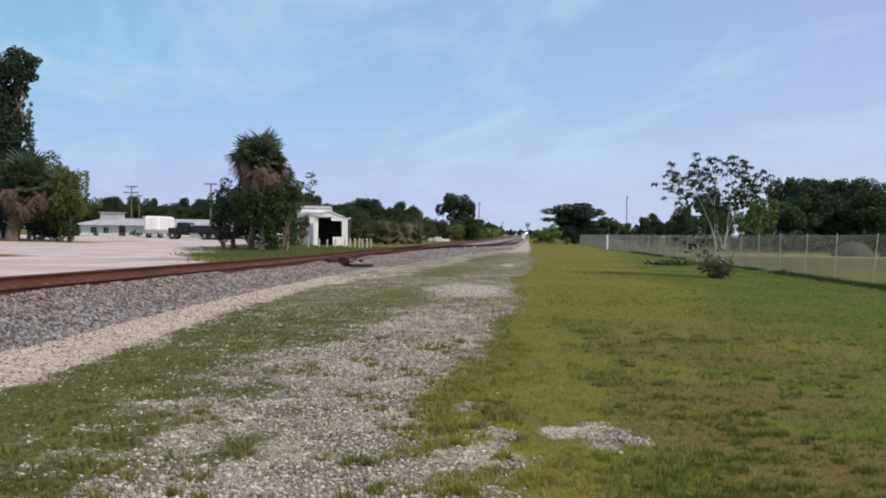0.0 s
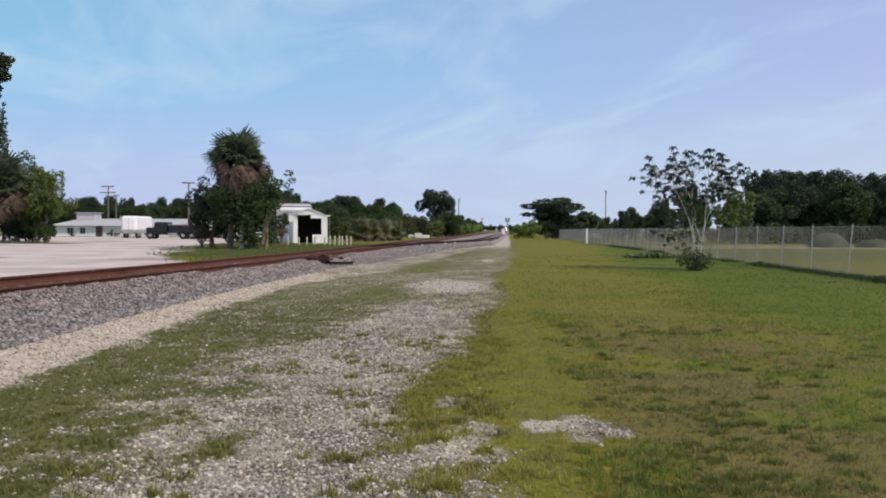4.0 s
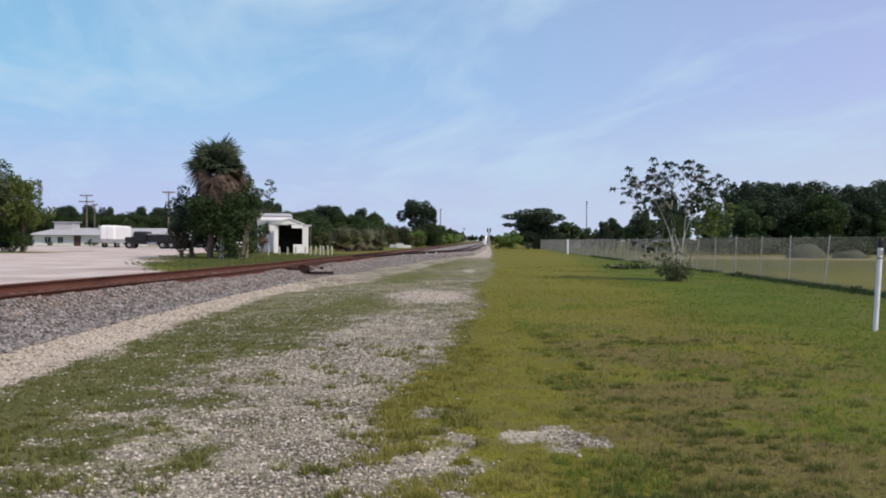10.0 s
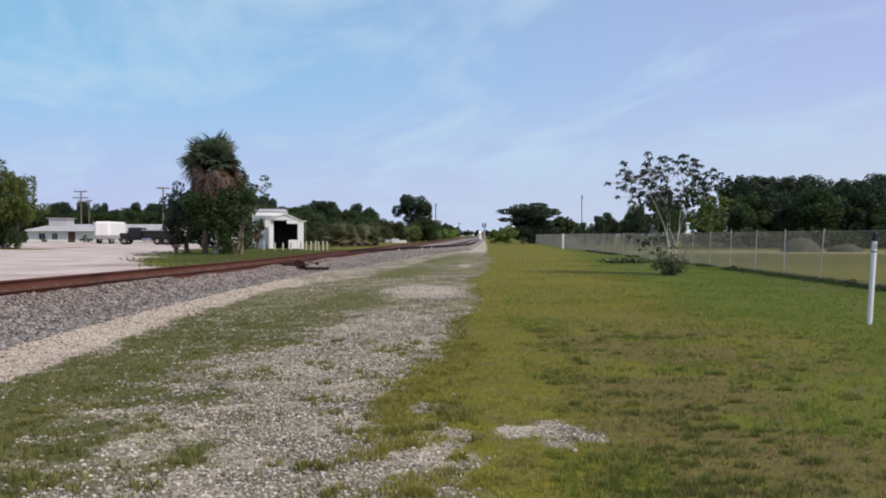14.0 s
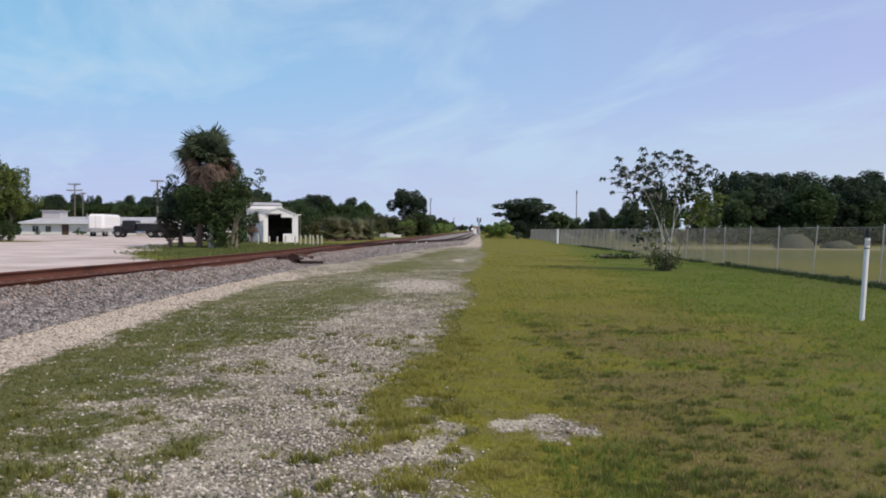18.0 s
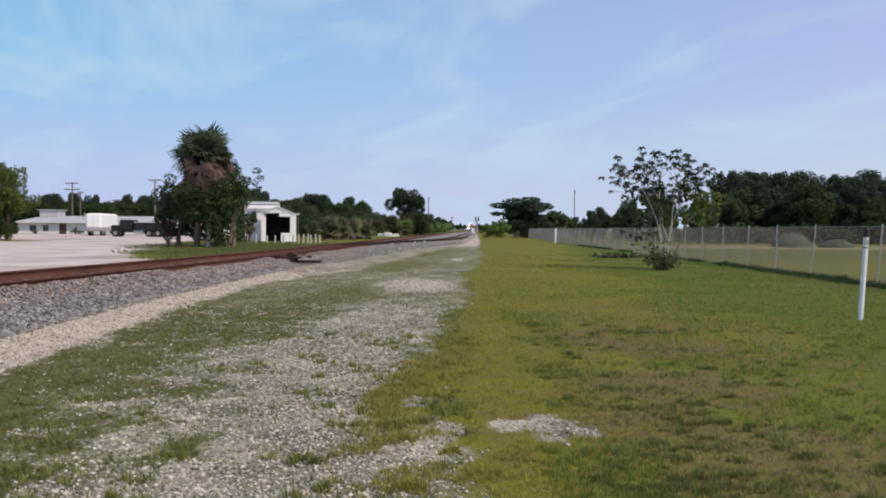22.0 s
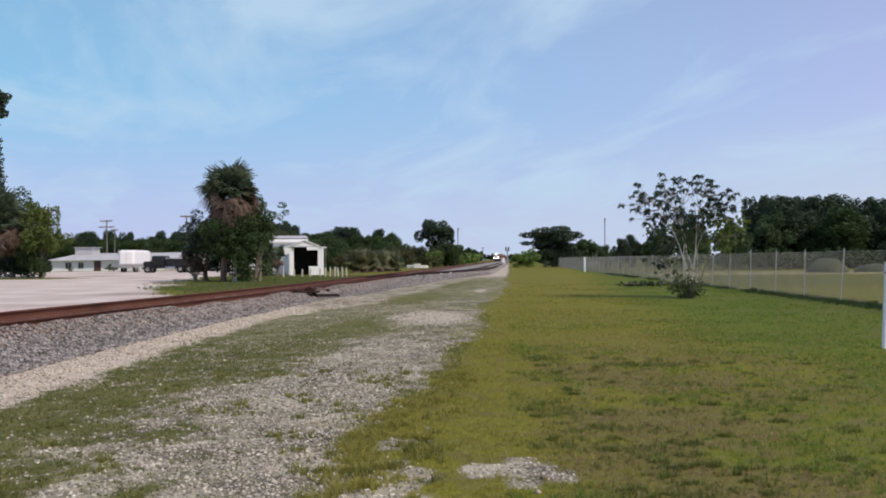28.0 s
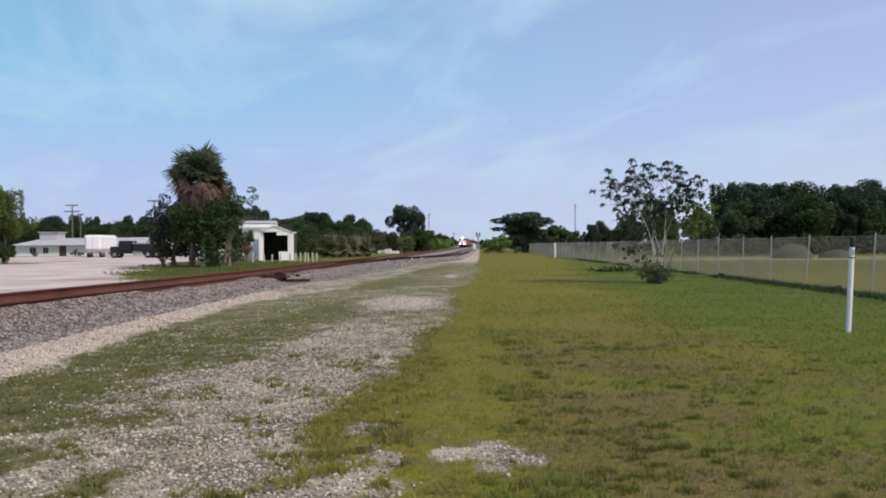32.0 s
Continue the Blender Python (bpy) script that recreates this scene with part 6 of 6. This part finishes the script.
def path_gravel():
    r = np.random.default_rng(101)
    n = 150000
    y = 4.0 + 14 * r.random(n) ** 1.6
    x = r.uniform(-6.2, 2.2, n)
    keep = r.random(n) < (1 - cover(x, y)) ** 1.7 * 0.95 + 0.0006 + 0.02 * (x < path_edge(y) + 0.1)
    keep &= x > tan_edge(y) - 0.2
    x, y = x[keep], y[keep]
    size = (0.009 + 0.024 * r.random(len(x)) ** 2.6) * np.where(x > 0, 0.78, 1.0)
    pos = np.stack([x, y, ground_z(x, y) + size * 0.15], 1)
    v, f = scatter(OCTA_V, OCTA_F, pos, size[:, None] * 1.4, 102)
    n = 30000
    y = 17 + 18 * r.random(n) ** 1.2
    x = r.uniform(-5.5, 0.5, n)
    keep = (r.random(n) < 0.4 * (1 - cover(x, y)) ** 1.5) & (x > tan_edge(y) + 0.2)
    x, y = x[keep], y[keep]
    size = 0.014 + 0.03 * r.random(len(x)) ** 2.4
    far_v, far_f = scatter(OCTA_V, OCTA_F, np.stack([x, y, ground_z(x, y) + size * 0.15], 1), size[:, None] * 1.4, 103)
    v, f = join([(v, f), (far_v, far_f)])
    tagged(new("path_gravel", mesh_np("path_gravel", v, f, M_GRAVEL)), "loose pale limestone gravel of the path", "gravel", kind="stuff")


def bank_stones():
    r = np.random.default_rng(111)
    n = 54000
    y = 5 + 90 * r.random(n) ** 1.9
    xr, z = rail_x(y), rail_z(y)
    right = np.maximum(xr + 0.5, np.where(y > 46, siding_x(y) + 0.5, -99))
    toe = np.maximum(toe_edge(y), right + 0.45)
    foot = 0.14 * smooth(45, 30, y)
    k = r.uniform(-0.1, 1.08, n)
    x = right - 0.55 + k * (toe + 0.1 - right + 0.55)
    top = np.where(x < right, z, foot + (z - foot) * np.clip((toe - x) / (toe - right), 0, 1))
    size = (0.030 + 0.050 * r.random(n) ** 1.4) * (1 + 0.5 * smooth(40, 80, y))
    pos = np.stack([x, y, np.maximum(top, ground_z(x, y)) + 0.01 + heap(x, y)], 1)
    by_rail = r.random(n) < 0.55 * smooth(1.3, 0.2, x - xr)
    v, f = scatter(OCTA_V, OCTA_F, pos[by_rail], size[by_rail, None] * 1.25, 114, 0.8)
    tagged(new("rusty_stones", mesh_np("rusty_stones", v, f, M_STONE_RUSTY)), "rust-stained ballast stones beside the rail", "stones", kind="stuff")
    pos, size = pos[~by_rail], size[~by_rail]
    v, f = scatter(OCTA_V, OCTA_F, pos, size[:, None] * 1.25, 112, 0.8)
    tagged(new("ballast_stones", mesh_np("ballast_stones", v, f, M_STONE)), "grey crushed ballast stones on the railway bank", "stones", kind="stuff")
    n = 15000
    y = 6 + 30 * r.random(n) ** 1.3
    x = r.uniform(0, 1, n) * (tan_edge(y) - toe_edge(y)) + toe_edge(y)
    size = 0.015 + 0.03 * r.random(n) ** 2
    v, f = scatter(OCTA_V, OCTA_F, np.stack([x, y, ground_z(x, y)], 1), size[:, None] * 1.3, 113)
    tagged(new("strip_stones", mesh_np("strip_stones", v, f, mat("tan_stone", (0.30, 0.245, 0.19), (0.56, 0.49, 0.41), 0.9, 3, 30, 0.3, island=0.7))), "sandy tan stones along the ballast", "stones", kind="stuff")


def blades(count, spread, seed):
    r = np.random.default_rng(seed)
    vs, fs = [], []
    for i in range(count):
        a = r.uniform(0, 6.28)
        b = np.array([math.cos(a), math.sin(a), 0]) * r.uniform(0, spread)
        d = np.array([math.cos(a), math.sin(a), 0]) * r.uniform(0.1, 0.75) + (0, 0, r.uniform(0.6, 1.0))
        s = np.array([-math.sin(a), math.cos(a), 0]) * r.uniform(0.05, 0.09)
        o = len(vs)
        vs += [b - s, b + s, b + d]
        fs.append((o, o + 1, o + 2))
    return np.array(vs), np.array(fs)


def grass():
    r = np.random.default_rng(121)

    def field(name, label, n, x0, x1, y0, y1, power, pick, hlo, hhi, material, seed, count=8):
        y = y0 + (y1 - y0) * r.random(n) ** power
        x = r.uniform(x0, x1, n)
        keep = r.random(n) < pick(x, y)
        x, y = x[keep], y[keep]
        h = hlo + (hhi - hlo) * r.random(len(x)) ** 1.7
        v, f = scatter(*blades(count, 0.45, seed), np.stack([x, y, ground_z(x, y) - 0.004], 1), h[:, None], seed, upright=True)
        tagged(new(name, mesh_np(name, v, f, material)), label, "grass", kind="stuff")

    lawn = lambda x, y: cover(x, y) * smooth(-0.5, 0.2, x - path_edge(y) + 0.3) * (0.25 + 0.75 * smooth(0.38, 0.62, 0.5 * fractal(x, y, 1.0, 131) + 0.5 * fractal(x, y, 0.3, 133))) * smooth(30, 15, y) * (1 - 0.75 * dry(x, y))
    field("lawn_grass", "short dry olive-green lawn grass", 100000, -1.6, 10.5, 4.0, 28, 1.7, lambda x, y: lawn(x, y) * (1 - 0.7 * smooth(2.2, 4.5, x - 0.05 * y)) * (1 - 0.7 * smooth(0.8, 2.2, x) * smooth(13, 9, y)), 0.022, 0.07, M_GRASS, 141)
    field("green_grass", "fresh green patches of lawn grass", 80000, 0.5, 12.0, 4.0, 30, 1.6, lambda x, y: lawn(x, y) * smooth(0.40, 0.6, fractal(x, y, 1.7, 137) + 0.1 * smooth(2, 5, x)), 0.022, 0.07, M_GRASS_GREEN, 142)
    field("path_weeds", "low green weeds between the path's stones", 76000, -6.3, 0.2, 4.0, 26, 1.5, lambda x, y: (0.07 + 0.22 * smooth(0.5, 0.62, fractal(x, y, 0.3, 35)) + cover(x, y) * 0.85) * (x > tan_edge(y)) * (x < path_edge(y) + 0.3) * (0.25 + 0.75 * smooth(22, 12, y)), 0.02, 0.05, M_GRASS_DARK, 143)
    field("edge_grass", "taller yellow-green grass along the path's edge", 11000, -1.8, 1.2, 4.4, 16, 1.3, lambda x, y: np.exp(-((x - path_edge(y) - 0.15) / 0.35) ** 2) * (0.3 + 0.7 * cover(x, y)) * smooth(0.47, 0.6, 0.5 * fractal(x, y, 0.7, 139) + 0.5 * fractal(x, y, 0.22, 138)), 0.035, 0.085, M_GRASS, 144, 10)
    field("dry_thatch", "dry brown thatch in the lawn", 90000, 0.3, 11.0, 4.0, 24, 1.6, lambda x, y: dry(x, y) * cover(x, y), 0.015, 0.05, M_THATCH, 145)
    farther = lambda x, y: cover(x, y) * smooth(0.0, 0.6, x - path_edge(y)) * smooth(17, 26, y) * smooth(70, 40, y) * smooth(0.35, 0.6, fractal(x, y, 2.0, 165))
    field("far_grass", "olive-green lawn grass farther along the fence", 26000, -0.5, 12.0, 16, 70, 1.3, lambda x, y: farther(x, y) * smooth(5.5, 2.5, x - 0.05 * y), 0.05, 0.11, M_GRASS, 146, 6)
    field("far_green_grass", "green lawn grass farther along the fence", 34000, 0.5, 12.3, 16, 70, 1.3, lambda x, y: farther(x, y) * smooth(1.5, 4.5, x - 0.05 * y), 0.05, 0.11, M_GRASS_GREEN, 147, 6)
    # uneven clumps of coarser grass on the lawn
    rr = np.random.default_rng(151)
    n = 520
    y = 4.7 + 10 * rr.random(n) ** 1.5
    x = 0.75 + np.abs(rr.normal(1.3, 2.0, n))
    keep = fractal(x, y, 1.3, 154) + 0.16 * rr.normal(size=n) > 0.5
    x, y = x[keep], y[keep]
    n = len(x)
    count = rr.integers(5, 30, n)
    wide = np.repeat(0.03 + 0.11 * rr.random(n) ** 2, count)
    x, y = np.repeat(x, count) + rr.normal(0, 1.3, count.sum()) * wide, np.repeat(y, count) + rr.normal(0, 0.8, count.sum()) * wide
    v, f = scatter(*blades(9, 0.4, 152), np.stack([x, y, ground_z(x, y)], 1), (0.028 + 0.05 * rr.random(len(x)) ** 1.5)[:, None], 153, upright=True)
    tagged(new("lawn_weeds", mesh_np("lawn_weeds", v, f, M_CLUMP)), "dark coarse grass clumps in the lawn", "weeds", kind="stuff")
    # taller yellow clumps where the lawn meets the gravel
    n = 60
    y = 5.2 + 7.5 * rr.random(n) ** 1.1
    x = path_edge(y) + 0.05 + np.abs(rr.normal(0.05, 0.3, n))
    wide = np.repeat(rr.uniform(0.03, 0.10, n), 26)
    x, y = np.repeat(x, 26) + rr.normal(0, 1, n * 26) * wide, np.repeat(y, 26) + rr.normal(0, 1, n * 26) * wide
    v, f = scatter(*blades(9, 0.35, 159), np.stack([x, y, ground_z(x, y)], 1), (0.035 + 0.06 * rr.random(len(x)))[:, None], 160, upright=True)
    tagged(new("edge_clumps", mesh_np("edge_clumps", v, f, M_GRASS)), "tall yellow-green grass clumps edging the gravel", "grass", kind="stuff")
    # tufts standing in the gravel
    n = 90
    x, y = np.where(rr.random(n) < 0.3, rr.uniform(-1.1, -0.1, n), rr.uniform(-4.2, -0.9, n)), 4.8 + 8 * rr.random(n) ** 1.5
    wide = np.repeat(rr.uniform(0.02, 0.11, n), 11)
    x, y = np.repeat(x, 11) + rr.normal(0, 1, n * 11) * wide, np.repeat(y, 11) + rr.normal(0, 1, n * 11) * wide
    v, f = scatter(*blades(9, 0.4, 155), np.stack([x, y, ground_z(x, y)], 1), (0.03 + 0.07 * rr.random(len(x)))[:, None], 156, upright=True)
    tagged(new("gravel_tufts", mesh_np("gravel_tufts", v, f, M_TUFT)), "olive grass tufts standing in the gravel", "grass", kind="stuff")
    # rough grass at the fence's foot
    n = 5200
    y = 20 + 70 * rr.random(n) ** 1.3
    y = y[fractal(y, 0 * y, 4.0, 93) + 0.3 * fractal(y, 0 * y, 0.8, 94) > 0.62]
    n = len(y)
    x = fence_x(y) + rr.normal(-0.1, 0.26, n)
    v, f = scatter(*blades(8, 0.5, 157), np.stack([x, y, ground_z(x, y)], 1), (0.06 + 0.16 * rr.random(n) ** 1.5)[:, None], 158, upright=True)
    tagged(new("fence_grass", mesh_np("fence_grass", v, f, M_LEAF)), "rough green grass along the foot of the fence", "grass", kind="stuff")


def verge():
    r = np.random.default_rng(171)
    n = 30000
    y = r.uniform(34, 84, n)
    x = r.uniform(-30, -11.6, n)
    keep = r.random(n) < smooth(-2.8, 2.4, x - lot_edge(y) + 5.0 * (fractal(x, y, 3, 173) - 0.5) - 0.4)
    x, y = x[keep], y[keep]
    v, f = scatter(*blades(9, 0.5, 174), np.stack([x, y, ground_z(x, y)], 1), (0.05 + 0.13 * r.random(len(x)) ** 2)[:, None], 175, upright=True)
    tagged(new("verge_grass", mesh_np("verge_grass", v, f, M_VERGE)), "rough yellow-green grass between the track and the lot", "grass", kind="stuff")


def loose_stones():
    for x, y, s, m, label in ((0.76, 6.78, 0.055, M_STONE_RUSTY, "dark brown stone lying on the gravel patch"), (0.70, 6.36, 0.038, M_GRAVEL, "white limestone lump on the bare patch")):
        v, f = scatter(OCTA_V, OCTA_F, np.array([[x, y, float(ground_z(x, y)) + 0.012]]), [[s * 1.6]], int(x * 1000 + y * 10))
        tagged(new("stone", mesh_np("stone", v, f, m)), label, "stone")


def track_blocks():
    for x, y, w in ((-5.35, 73.2, 0.11), (-4.7, 76.2, 0.13), (-6.7, 66.2, 0.09)):
        me = bpy.data.meshes.new("concrete_lump")
        b = box(bmesh.new(), -w / 2, w / 2, -w / 2, w / 2, -0.1, w * 0.8, w * 0.2)
        b.to_mesh(me)
        b.free()
        me.materials.append(M_CONCRETE_PALE)
        ob = new("concrete_lump", me)
        ob.matrix_basis = pose(x, y, float(rail_z(y)) + 0.05, 4, -5, 30 * x)
        tagged(ob, "small pale lump of concrete lying beside the siding", "concrete lump", "lumps beside the siding")


path_gravel()
track_blocks()
loose_stones()
verge()
bank_stones()
grass()


# ---- the moving train ----
TRAIN_END, TRAIN_SPEED = 372.0, 23.0


def motions():
    for k, ob in enumerate(train):
        back = 0.0 if k == 0 else 20.2 + 16.2 * (k - 1)
        rows = []
        for t in np.linspace(0, 32, 17):
            y = TRAIN_END + TRAIN_SPEED * (32 - float(t)) + back
            rows.append((float(t), pose(float(rail_x(y)) - 0.755, y, float(rail_z(y)) + 0.19)))
        walk(ob, rows)
    # leaves of the young tree stir in the breeze, more so in the later gusts
    for ob, p, rest, phase in SWAYING:
        rows = []
        for t in np.linspace(0, 32, 49):
            gust = 0.35 + 0.65 * float(smooth(18, 23, t))
            a = 9 * gust * math.sin(2.1 * t + phase) + 5 * gust * math.sin(3.7 * t + 2 * phase)
            b = 8 * gust * math.sin(1.7 * t + 1.3 * phase)
            d = 0.035 * gust * math.sin(1.3 * t + 0.4 * p[0])
            rows.append((float(t), pose(p[0] + d, p[1], p[2], rest[0] + a, rest[1] + b, rest[2])))
        walk(ob, rows)


motions()
